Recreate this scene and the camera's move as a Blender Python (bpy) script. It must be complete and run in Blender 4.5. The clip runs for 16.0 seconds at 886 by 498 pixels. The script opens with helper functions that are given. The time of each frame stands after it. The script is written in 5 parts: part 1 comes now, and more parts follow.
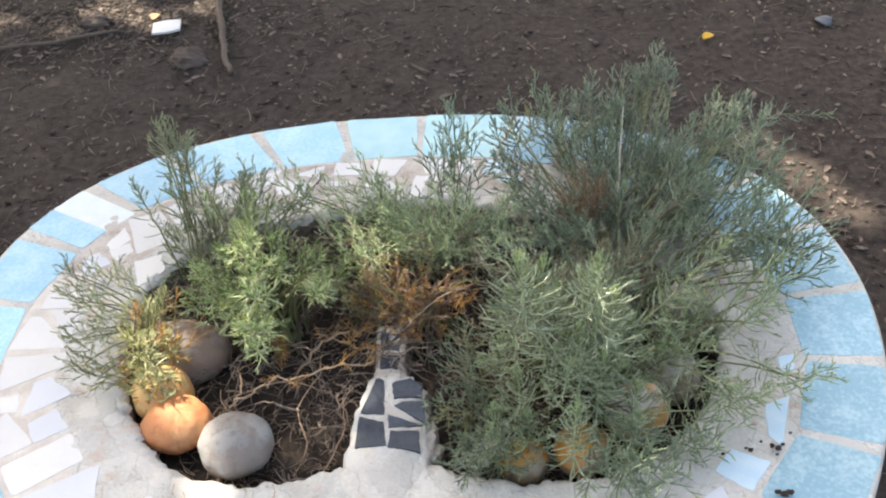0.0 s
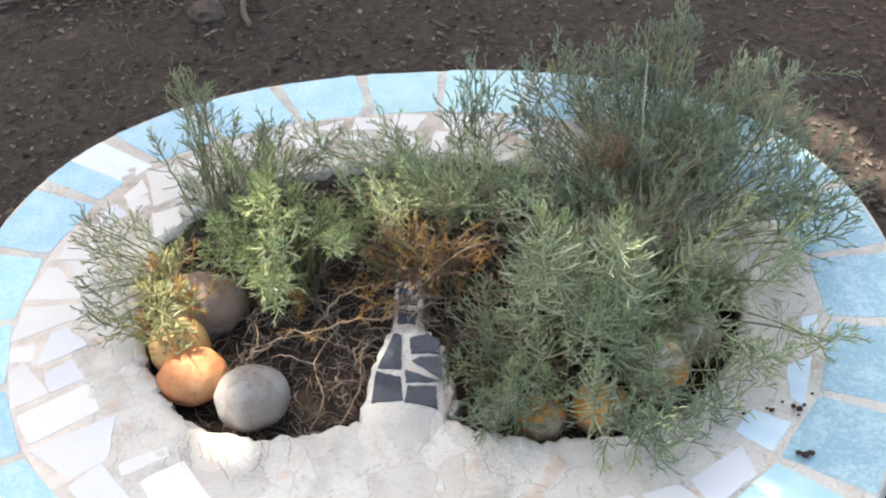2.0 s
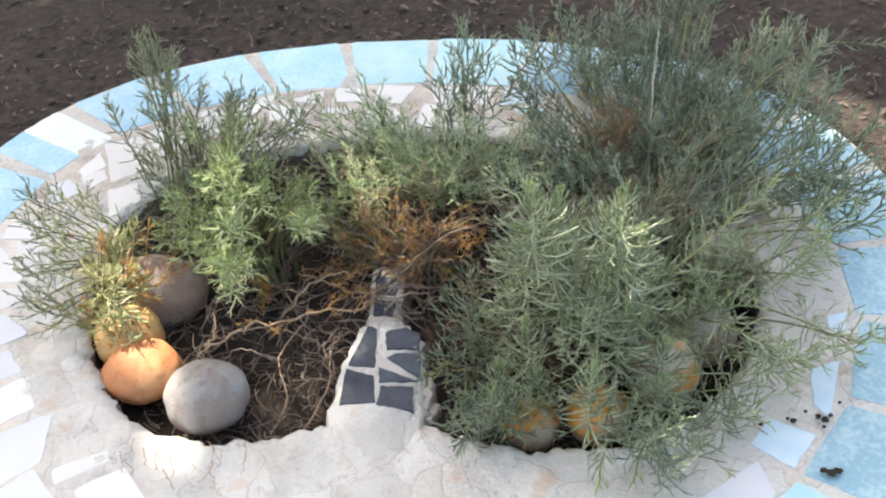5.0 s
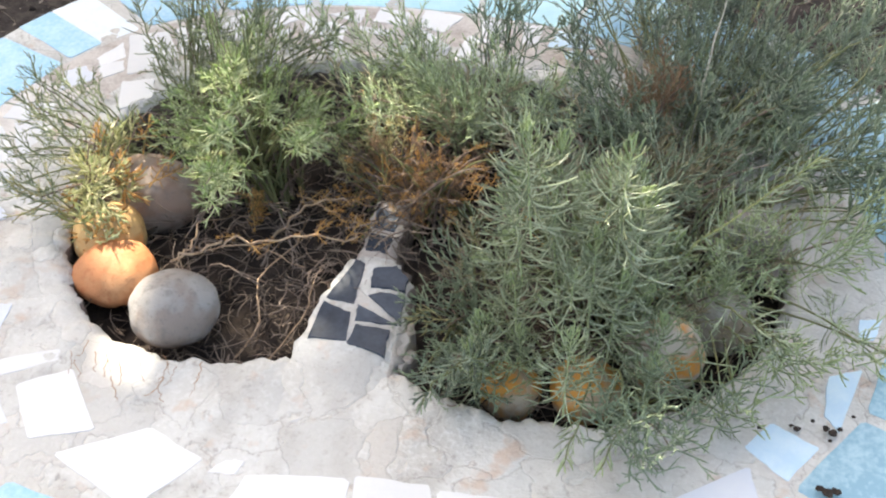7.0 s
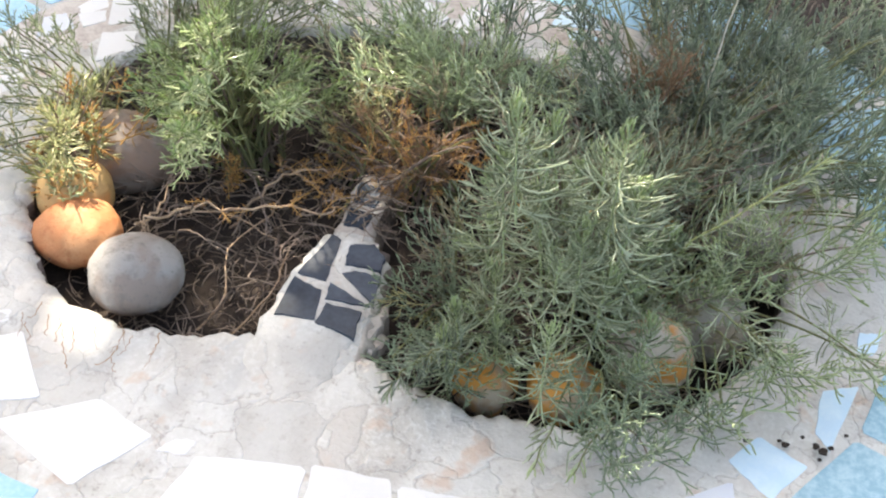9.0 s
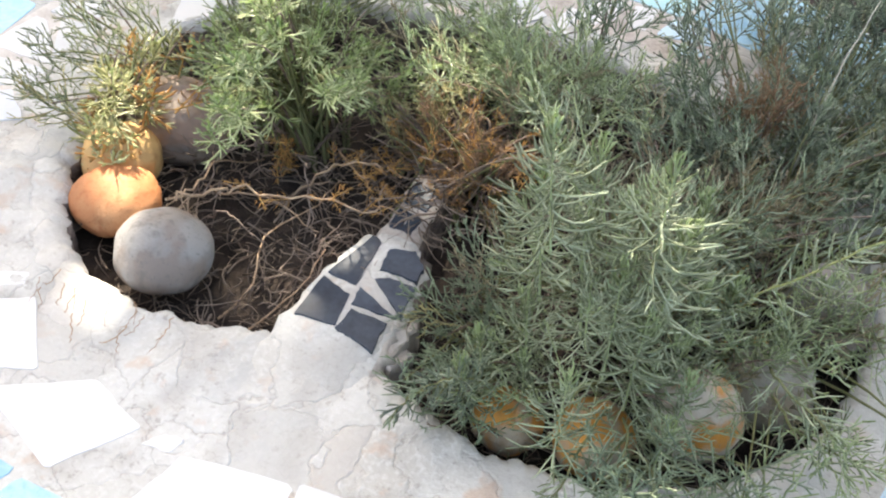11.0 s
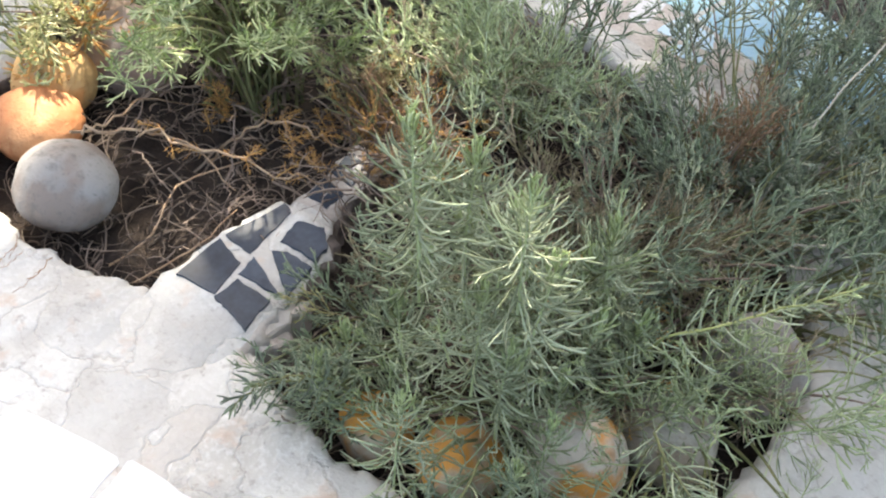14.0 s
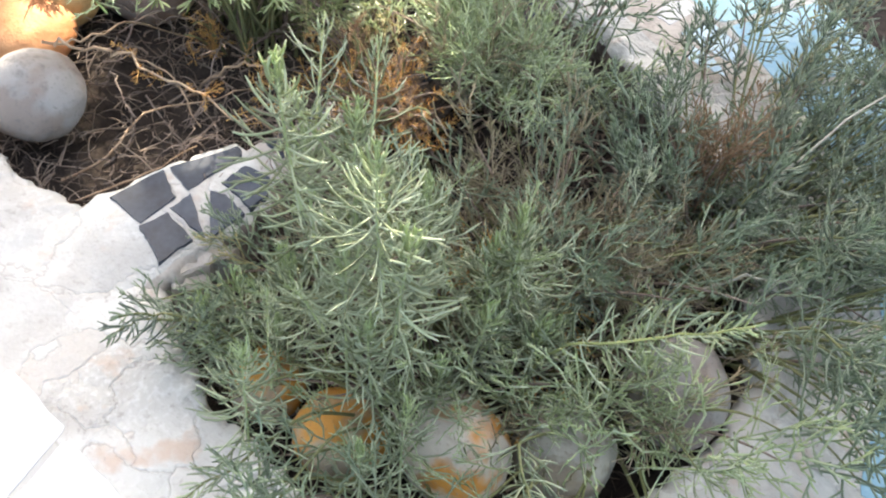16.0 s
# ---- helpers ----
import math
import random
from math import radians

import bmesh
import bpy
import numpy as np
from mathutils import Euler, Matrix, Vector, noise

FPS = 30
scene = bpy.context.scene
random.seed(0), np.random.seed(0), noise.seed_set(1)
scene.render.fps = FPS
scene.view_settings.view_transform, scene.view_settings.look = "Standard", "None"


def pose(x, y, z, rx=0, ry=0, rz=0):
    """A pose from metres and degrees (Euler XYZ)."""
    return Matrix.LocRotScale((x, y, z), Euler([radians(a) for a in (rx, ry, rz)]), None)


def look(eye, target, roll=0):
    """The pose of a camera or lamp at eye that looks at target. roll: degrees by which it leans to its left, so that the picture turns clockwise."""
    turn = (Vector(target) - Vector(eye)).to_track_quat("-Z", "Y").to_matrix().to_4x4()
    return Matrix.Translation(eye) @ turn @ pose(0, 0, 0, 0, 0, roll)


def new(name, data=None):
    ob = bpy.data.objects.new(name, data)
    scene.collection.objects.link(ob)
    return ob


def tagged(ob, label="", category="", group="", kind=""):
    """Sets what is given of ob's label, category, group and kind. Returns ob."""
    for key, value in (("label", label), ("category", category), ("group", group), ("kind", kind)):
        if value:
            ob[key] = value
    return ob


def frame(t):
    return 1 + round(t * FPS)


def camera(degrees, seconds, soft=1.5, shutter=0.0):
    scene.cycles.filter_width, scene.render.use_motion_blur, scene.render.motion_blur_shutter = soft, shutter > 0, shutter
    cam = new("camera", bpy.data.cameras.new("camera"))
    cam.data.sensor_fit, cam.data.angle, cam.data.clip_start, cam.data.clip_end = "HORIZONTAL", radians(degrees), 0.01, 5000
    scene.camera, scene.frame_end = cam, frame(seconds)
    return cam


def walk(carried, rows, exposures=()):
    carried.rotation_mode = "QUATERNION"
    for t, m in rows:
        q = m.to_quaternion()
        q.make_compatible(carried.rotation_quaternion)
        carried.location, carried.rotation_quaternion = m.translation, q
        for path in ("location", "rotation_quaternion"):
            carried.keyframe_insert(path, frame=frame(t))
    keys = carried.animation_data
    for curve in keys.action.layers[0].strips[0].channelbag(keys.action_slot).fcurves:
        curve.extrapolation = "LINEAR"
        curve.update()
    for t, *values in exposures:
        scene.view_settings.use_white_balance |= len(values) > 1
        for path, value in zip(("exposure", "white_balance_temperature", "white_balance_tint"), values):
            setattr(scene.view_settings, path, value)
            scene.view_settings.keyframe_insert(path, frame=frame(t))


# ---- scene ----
cam = camera(41.1, 16.0, soft=2.15)
METRES, EYE, TILT, LEAN, TURN = 1.2, 1.65, -41.0, 4.0, 0.0
ROWS = [
    (0.0, 0.0, 0.0, 0.0, 0.0, 0.0, -0.0),
    (0.5, -0.0038, 0.002, -0.0006, 0.33, 0.18, -0.3),
    (1.0, -0.0044, 0.004, -0.0013, 0.28, -0.16, -0.61),
    (1.5, -0.0046, 0.0082, -0.0076, 0.93, -1.17, -0.39),
    (2.0, -0.0042, 0.0172, -0.0135, 0.8, -1.71, -0.76),
    (2.5, -0.0017, 0.0357, -0.0161, 1.38, -1.3, -0.75),
    (3.0, 0.0043, 0.058, -0.0229, 1.83, -1.73, -0.84),
    (3.5, 0.0115, 0.0871, -0.0266, 0.94, -1.44, -0.88),
    (6.0, 0.0672, 0.2494, -0.0331, 2.77, -3.67, -4.18),
    (6.5, 0.102, 0.2749, -0.0403, 4.21, -4.54, -7.05),
    (7.0, 0.1276, 0.3046, -0.041, 6.42, -4.71, -9.34),
    (7.5, 0.1356, 0.3239, -0.0391, 6.47, -4.84, -9.88),
    (8.0, 0.1367, 0.3399, -0.0393, 6.41, -5.11, -10.94),
    (8.5, 0.1301, 0.3484, -0.0395, 5.54, -4.86, -11.32),
    (9.0, 0.1388, 0.3763, -0.0427, 6.72, -5.7, -13.02),
    (11.5, 0.2407, 0.5172, 0.0143, 16.59, -9.19, -21.28),
    (12.0, 0.2773, 0.5423, 0.0325, 17.87, -9.9, -23.92),
    (12.5, 0.3024, 0.5536, 0.0477, 20.19, -10.21, -25.2),
    (13.0, 0.317, 0.5772, 0.0557, 21.51, -11.41, -25.84),
    (13.5, 0.3232, 0.5983, 0.0687, 22.02, -11.97, -26.29),
    (14.0, 0.3208, 0.6215, 0.0782, 21.79, -13.66, -27.19),
    (14.5, 0.3021, 0.6522, 0.085, 22.98, -15.42, -27.89),
    (15.0, 0.3165, 0.6753, 0.1039, 21.56, -15.12, -27.84),
    (15.5, 0.3629, 0.6884, 0.1241, 25.69, -16.52, -30.77),
    (16.0, 0.4499, 0.7246, 0.1509, 32.87, -20.0, -34.37),
]
walk(cam, [(t, pose(0, 0, EYE, TILT, LEAN, TURN) @ pose(METRES * x, METRES * y, METRES * z, 90 + pitch, roll, yaw)) for t, x, y, z, yaw, pitch, roll in ROWS], exposures=[(0.0, 1.77, 7950, 9), (6.0, 1.84, 7950, 9), (12.0, 1.94, 7950, 9), (14.5, 2.06, 7950, 9), (16.0, 2.22, 7950, 9)])

# ---- world and sun ----
SUN_AZ, SUN_EL = 128.0, 48.0        # degrees from +x towards +y; height
SUN_WAY = Vector((math.cos(radians(SUN_AZ)) * math.cos(radians(SUN_EL)), math.sin(radians(SUN_AZ)) * math.cos(radians(SUN_EL)), math.sin(radians(SUN_EL))))
world = bpy.data.worlds.new("sky")
scene.world = world
world.use_nodes = True
sky = world.node_tree.nodes.new("ShaderNodeTexSky")
sky.sky_type, sky.sun_disc = "NISHITA", False
sky.dust_density, sky.ozone_density = 4.0, 0.6      # hazy
sky.sun_elevation, sky.sun_rotation = radians(SUN_EL), radians(90 - SUN_AZ)
back = world.node_tree.nodes["Background"]
back.inputs["Strength"].default_value = 0.15
world.node_tree.links.new(sky.outputs[0], back.inputs["Color"])
sun = new("sun", bpy.data.lights.new("sun", "SUN"))
sun.data.energy, sun.data.angle, sun.data.color = 4.1, radians(0.53), (1.0, 0.985, 0.955)
sun.matrix_world = look(SUN_WAY * 30, (0, 0, 0))


# ---- materials ----
def mat(name, base, second, scale=30.0, fine=250.0, rough=0.8, bump=0.15, mix=0.5, spread=0.0, spec=0.3, speckle=0.45):
    """Two colours mixed by a coarse and a fine noise, with relief; spread: lightness change from piece to piece."""
    m = bpy.data.materials.new(name)
    m.use_nodes = True
    nt = m.node_tree
    n, link = nt.nodes, nt.links.new
    bsdf = n["Principled BSDF"]
    co = n.new("ShaderNodeTexCoord")
    a, b = n.new("ShaderNodeTexNoise"), n.new("ShaderNodeTexNoise")
    a.inputs["Scale"].default_value, a.inputs["Detail"].default_value = scale, 5
    b.inputs["Scale"].default_value, b.inputs["Detail"].default_value = fine, 3
    link(co.outputs["Object"], a.inputs["Vector"])
    link(co.outputs["Object"], b.inputs["Vector"])
    add = n.new("ShaderNodeMath")
    add.operation = "MULTIPLY_ADD"
    add.inputs[1].default_value = speckle
    link(b.outputs["Fac"], add.inputs[0])
    link(a.outputs["Fac"], add.inputs[2])
    ramp = n.new("ShaderNodeMapRange")
    ramp.inputs["From Min"].default_value, ramp.inputs["From Max"].default_value = 0.495 + speckle * 0.5 - mix * 0.3, 0.795 + speckle * 0.5 - mix * 0.3 + 0.12
    link(add.outputs[0], ramp.inputs["Value"])
    col = n.new("ShaderNodeMix")
    col.data_type = "RGBA"
    col.inputs["A"].default_value, col.inputs["B"].default_value = (*base, 1), (*second, 1)
    link(ramp.outputs[0], col.inputs["Factor"])
    out = col.outputs["Result"]
    if spread:
        info = n.new("ShaderNodeObjectInfo")
        hsv = n.new("ShaderNodeHueSaturation")
        r = n.new("ShaderNodeMapRange")
        r.inputs["To Min"].default_value, r.inputs["To Max"].default_value = 1 - spread, 1 + spread
        link(info.outputs["Random"], r.inputs["Value"])
        link(r.outputs[0], hsv.inputs["Value"])
        link(out, hsv.inputs["Color"])
        out = hsv.outputs["Color"]
    link(out, bsdf.inputs["Base Color"])
    bsdf.inputs["Roughness"].default_value = rough
    bsdf.inputs["Specular IOR Level"].default_value = spec
    bp = n.new("ShaderNodeBump")
    bp.inputs["Strength"].default_value, bp.inputs["Distance"].default_value = min(1, bump * 2), 0.003
    link(add.outputs[0], bp.inputs["Height"])
    link(bp.outputs[0], bsdf.inputs["Normal"])
    return m


def leaf_mat(name, dark, light, tip, shine=0.45):
    """Thin leaves: colour from leaf to leaf, younger towards the shoot's tip, some light passing through."""
    m = bpy.data.materials.new(name)
    m.use_nodes = True
    nt = m.node_tree
    n, link = nt.nodes, nt.links.new
    bsdf = n["Principled BSDF"]
    geo = n.new("ShaderNodeNewGeometry")
    tone = n.new("ShaderNodeAttribute")
    tone.attribute_name = "young"
    c1, c2 = n.new("ShaderNodeMix"), n.new("ShaderNodeMix")
    c1.data_type = c2.data_type = "RGBA"
    c1.inputs["A"].default_value, c1.inputs["B"].default_value = (*dark, 1), (*light, 1)
    c2.inputs["B"].default_value = (*tip, 1)
    link(geo.outputs["Random Per Island"], c1.inputs["Factor"])
    link(c1.outputs["Result"], c2.inputs["A"])
    link(tone.outputs["Fac"], c2.inputs["Factor"])
    link(c2.outputs["Result"], bsdf.inputs["Base Color"])
    bsdf.inputs["Roughness"].default_value = shine
    bsdf.inputs["Specular IOR Level"].default_value = 1.0 if shine < 0.5 else 0.4
    tr = n.new("ShaderNodeBsdfTranslucent")
    link(c2.outputs["Result"], tr.inputs["Color"])
    mixs = n.new("ShaderNodeMixShader")
    mixs.inputs[0].default_value = 0.34
    link(bsdf.outputs[0], mixs.inputs[1])
    link(tr.outputs[0], mixs.inputs[2])
    link(mixs.outputs[0], n["Material Output"].inputs["Surface"])
    return m


def stone_mat(name, base, patch, speck, scale=14.0, cover=0.5, rough=0.72):
    """A stone: broad patches with ragged borders, fine dark specks and pores."""
    m = bpy.data.materials.new(name)
    m.use_nodes = True
    n, link = m.node_tree.nodes, m.node_tree.links.new
    bsdf = n["Principled BSDF"]
    co = n.new("ShaderNodeTexCoord")
    col = None
    heights = []
    for size, detail, lo, hi, a, b in ((scale, 7, 0.62 - 0.3 * cover, 0.72 - 0.3 * cover, base, patch), (75, 8, 0.54, 0.70, None, speck), (260, 3, 0.60, 0.72, None, speck)):
        t, r, x = n.new("ShaderNodeTexNoise"), n.new("ShaderNodeMapRange"), n.new("ShaderNodeMix")
        t.inputs["Scale"].default_value, t.inputs["Detail"].default_value = size, detail
        link(co.outputs["Object"], t.inputs["Vector"])
        r.inputs["From Min"].default_value, r.inputs["From Max"].default_value, r.inputs["To Max"].default_value = lo, hi, 1.0 if a else 0.6
        link(t.outputs["Fac"], r.inputs["Value"])
        x.data_type = "RGBA"
        if a:
            x.inputs["A"].default_value = (*a, 1)
        else:
            link(col, x.inputs["A"])
        x.inputs["B"].default_value = (*b, 1)
        link(r.outputs[0], x.inputs["Factor"])
        col = x.outputs["Result"]
        heights.append(t.outputs["Fac"])
    link(col, bsdf.inputs["Base Color"])
    bsdf.inputs["Roughness"].default_value, bsdf.inputs["Specular IOR Level"].default_value = rough, 0.3
    add, bp = n.new("ShaderNodeMath"), n.new("ShaderNodeBump")
    link(heights[1], add.inputs[0])
    link(heights[2], add.inputs[1])
    bp.inputs["Strength"].default_value, bp.inputs["Distance"].default_value = 0.45, 0.002
    link(add.outputs[0], bp.inputs["Height"])
    link(bp.outputs[0], bsdf.inputs["Normal"])
    return m


def plaster_mat():
    """Trowelled white plaster over broken marble: hairline cracks, pinkish and rusty stains, lumps."""
    m = bpy.data.materials.new("white_plaster")
    m.use_nodes = True
    n, link = m.node_tree.nodes, m.node_tree.links.new
    bsdf = n["Principled BSDF"]
    co = n.new("ShaderNodeTexCoord")

    def tex(kind, scale, detail=4):
        t = n.new("ShaderNodeTexNoise") if kind == "noise" else n.new("ShaderNodeTexVoronoi")
        t.inputs["Scale"].default_value = scale
        if kind == "noise":
            t.inputs["Detail"].default_value = detail
            link(co.outputs["Object"], t.inputs["Vector"])
        else:
            t.feature = "DISTANCE_TO_EDGE"
            w = n.new("ShaderNodeTexNoise")
            w.inputs["Scale"].default_value, w.inputs["Detail"].default_value = scale * 0.9, 5
            link(co.outputs["Object"], w.inputs["Vector"])
            v = n.new("ShaderNodeVectorMath")
            v.operation = "MULTIPLY_ADD"
            v.inputs[1].default_value = (2.2 / scale,) * 3
            link(w.outputs["Color"], v.inputs[0])
            link(co.outputs["Object"], v.inputs[2])
            link(v.outputs[0], t.inputs["Vector"])
        return t

    def span(src, a, b2, lo=0.0, hi=1.0):
        r = n.new("ShaderNodeMapRange")
        for key, val in zip(("From Min", "From Max", "To Min", "To Max"), (a, b2, lo, hi)):
            r.inputs[key].default_value = val
        link(src, r.inputs["Value"])
        return r.outputs[0]

    def blend(a, colour, fac):
        x = n.new("ShaderNodeMix")
        x.data_type = "RGBA"
        if isinstance(a, tuple):
            x.inputs["A"].default_value = (*a, 1)
        else:
            link(a, x.inputs["A"])
        x.inputs["B"].default_value = (*colour, 1)
        link(fac, x.inputs["Factor"])
        return x.outputs["Result"]

    def times(a, b2):
        x = n.new("ShaderNodeMath")
        x.operation = "MULTIPLY"
        link(a, x.inputs[0])
        link(b2, x.inputs[1])
        return x.outputs[0]
    big, mid, fine = tex("noise", 7), tex("noise", 22, 6), tex("noise", 160, 3)
    crack, seam = tex("voronoi", 13), tex("voronoi", 34)
    broken = span(mid.outputs["Fac"], 0.42, 0.52)
    c = blend((0.61, 0.608, 0.575), (0.505, 0.49, 0.45), span(big.outputs["Fac"], 0.45, 0.68, 0, 0.8))
    c = blend(c, (0.665, 0.66, 0.635), span(fine.outputs["Fac"], 0.48, 0.66, 0, 0.75))
    smear = tex("noise", 15, 8)
    c = blend(c, (0.41, 0.395, 0.365), span(smear.outputs["Fac"], 0.50, 0.64, 0, 0.6))
    c = blend(c, (0.55, 0.37, 0.26), span(mid.outputs["Fac"], 0.59, 0.68, 0, 0.6))
    c = blend(c, (0.26, 0.22, 0.19), times(span(crack.outputs["Distance"], 0.0, 0.016, 0.56, 0), broken))
    c = blend(c, (0.40, 0.37, 0.34), times(span(seam.outputs["Distance"], 0.0, 0.035, 0.6, 0), span(smear.outputs["Fac"], 0.47, 0.6)))
    dots = tex("noise", 120, 6)
    c = blend(c, (0.33, 0.30, 0.27), times(span(dots.outputs["Fac"], 0.60, 0.68, 0, 0.6), span(smear.outputs["Fac"], 0.42, 0.56)))
    cell = n.new("ShaderNodeTexVoronoi")
    cell.inputs["Scale"].default_value = 13
    link(crack.inputs["Vector"].links[0].from_socket, cell.inputs["Vector"])
    tone = n.new("ShaderNodeSeparateColor")
    link(cell.outputs["Color"], tone.inputs[0])
    c = blend(c, (0.48, 0.47, 0.44), span(tone.outputs[0], 0.35, 1.0, 0, 0.6))
    c = blend(c, (0.62, 0.56, 0.50), span(tone.outputs[1], 0.75, 1.0, 0, 0.4))
    link(c, bsdf.inputs["Base Color"])
    bsdf.inputs["Roughness"].default_value = 0.7
    add = n.new("ShaderNodeMath")
    add.operation = "MULTIPLY_ADD"
    link(span(crack.outputs["Distance"], 0.0, 0.05), add.inputs[0])
    add.inputs[1].default_value = 0.16
    link(mid.outputs["Fac"], add.inputs[2])
    add2 = n.new("ShaderNodeMath")
    add2.operation = "MULTIPLY_ADD"
    link(fine.outputs["Fac"], add2.inputs[0])
    add2.inputs[1].default_value = 0.25
    link(add.outputs[0], add2.inputs[2])
    bp = n.new("ShaderNodeBump")
    bp.inputs["Strength"].default_value, bp.inputs["Distance"].default_value = 1.0, 0.006
    link(add2.outputs[0], bp.inputs["Height"])
    link(bp.outputs[0], bsdf.inputs["Normal"])
    return m


M_GROUND = mat("dry_earth", (0.022, 0.0165, 0.0145), (0.076, 0.060, 0.051), 48, 230, 0.95, 0.8, 0.5)
M_SOIL = mat("potting_soil", (0.024, 0.018, 0.015), (0.075, 0.056, 0.045), 30, 300, 0.95, 0.5, 0.5)
M_PLASTER = plaster_mat()
M_GROUT = mat("grey_grout", (0.60, 0.55, 0.50), (0.36, 0.30, 0.26), 25, 200, 0.9, 0.25, 0.4)
M_GROUTPALE = mat("pale_grout", (0.70, 0.66, 0.61), (0.54, 0.49, 0.44), 25, 200, 0.9, 0.25, 0.4)
M_RIDGE = mat("dark_brown_mortar", (0.10, 0.08, 0.07), (0.34, 0.28, 0.25), 60, 200, 0.9, 0.3, 0.5)
M_WHITE = mat("white_glazed_tile", (0.72, 0.72, 0.715), (0.66, 0.67, 0.68), 10, 120, 0.42, 0.05, 0.4, 0.04, 0.3)
M_BLUISH = mat("bluish_white_tile", (0.64, 0.67, 0.73), (0.69, 0.71, 0.74), 12, 120, 0.42, 0.03, 0.4, 0.03, 0.3)
M_PALE = mat("pale_blue_tile", (0.70, 0.79, 0.85), (0.80, 0.84, 0.86), 30, 200, 0.3, 0.04, 0.5, 0.05, 0.5)
M_BLUE = mat("sky_blue_tile", (0.34, 0.61, 0.78), (0.50, 0.73, 0.84), 16, 150, 0.5, 0.03, 0.4, 0.10, 0.3, 0.9)
M_PALEBLUE = mat("light_blue_tile", (0.50, 0.69, 0.82), (0.62, 0.77, 0.85), 30, 200, 0.35, 0.03, 0.5, 0.05, 0.4)
M_DEEP = mat("grey_blue_tile", (0.26, 0.46, 0.565), (0.42, 0.615, 0.685), 20, 150, 0.5, 0.05, 0.4, 0.08, 0.3, 1.2)
M_MINT = mat("mint_tile", (0.33, 0.60, 0.67), (0.45, 0.69, 0.74), 26, 380, 0.45, 0.02, 0.5, 0.08, 0.5)
M_SLATE = mat("dark_slate", (0.020, 0.030, 0.050), (0.060, 0.083, 0.115), 22, 160, 0.45, 0.12, 0.4, 0.15, 0.45)
M_TANSTONE = stone_mat("tan_stone", (0.40, 0.33, 0.28), (0.33, 0.23, 0.18), (0.26, 0.20, 0.16), 18, 0.5)
M_GREYSTONE = stone_mat("grey_stone", (0.315, 0.30, 0.285), (0.255, 0.21, 0.185), (0.15, 0.14, 0.13), 13, 0.5)
M_OLIVESTONE = stone_mat("olive_stone", (0.42, 0.40, 0.34), (0.30, 0.25, 0.19), (0.20, 0.17, 0.13), 16, 0.45)
M_ORANGE = stone_mat("orange_stone", (0.52, 0.215, 0.095), (0.56, 0.28, 0.135), (0.40, 0.12, 0.045), 16, 0.4, 0.6)
M_YELLOW = stone_mat("ochre_stone", (0.54, 0.34, 0.15), (0.56, 0.26, 0.09), (0.38, 0.21, 0.09), 16, 0.4, 0.6)
M_AMBER = stone_mat("amber_stone", (0.62, 0.29, 0.07), (0.46, 0.38, 0.28), (0.36, 0.21, 0.10), 19, 0.5)
M_PATCHY = stone_mat("patchy_stone", (0.58, 0.53, 0.45), (0.64, 0.29, 0.07), (0.36, 0.29, 0.22), 19, 0.45)
M_LEAF = leaf_mat("thread_leaf", (0.20, 0.235, 0.125), (0.65, 0.735, 0.525), (0.50, 0.64, 0.28), 0.22)
M_LEAF_Y = leaf_mat("thread_leaf_warm", (0.15, 0.21, 0.065), (0.72, 0.80, 0.46), (0.48, 0.68, 0.22), 0.25)
M_LEAF_S = leaf_mat("yellowing_leaf", (0.24, 0.28, 0.09), (0.85, 0.80, 0.50), (0.62, 0.70, 0.34), 0.4)
M_LEAF_D = leaf_mat("thread_leaf_dark", (0.10, 0.135, 0.09), (0.41, 0.485, 0.355), (0.33, 0.44, 0.24), 0.35)
M_LEAF_T = leaf_mat("olive_leaf", (0.13, 0.15, 0.08), (0.42, 0.46, 0.28), (0.36, 0.43, 0.2), 0.4)
M_DRY = leaf_mat("withered_leaf", (0.26, 0.15, 0.07), (0.80, 0.45, 0.16), (0.78, 0.52, 0.18), 0.7)
M_RUSSET = leaf_mat("russet_leaf", (0.17, 0.11, 0.07), (0.48, 0.31, 0.20), (0.46, 0.31, 0.18), 0.7)
M_OLIVE = leaf_mat("half_dry_leaf", (0.20, 0.18, 0.08), (0.64, 0.58, 0.36), (0.62, 0.58, 0.24), 0.6)
M_DULL = leaf_mat("brown_leaf", (0.17, 0.135, 0.09), (0.52, 0.44, 0.32), (0.40, 0.37, 0.21), 0.7)
M_YELLEAF = mat("yellow_leaf", (0.62, 0.36, 0.03), (0.5, 0.28, 0.03), 60, 200, 0.6, 0.1, 0.4)
M_BLUELEAF = mat("blue_scrap", (0.07, 0.085, 0.11), (0.12, 0.13, 0.15), 30, 200, 0.6, 0.1, 0.4)
M_EARTHROCK = mat("earthy_rock", (0.075, 0.058, 0.05), (0.15, 0.12, 0.10), 20, 150, 0.95, 0.5, 0.5)
M_PEBBLE = leaf_mat("pebbles", (0.04, 0.03, 0.026), (0.20, 0.165, 0.14), (0.1, 0.1, 0.1), 0.9)
M_DEBRIS = leaf_mat("dead_leaf_bits", (0.035, 0.026, 0.022), (0.33, 0.265, 0.22), (0.1, 0.1, 0.1), 0.85)
M_TREELEAF = mat("tree_leaf", (0.06, 0.10, 0.03), (0.10, 0.15, 0.05), 5, 60, 0.5, 0.05, 0.5)
M_STEM = mat("green_stem", (0.16, 0.18, 0.08), (0.25, 0.24, 0.12), 60, 400, 0.7, 0.1, 0.5)
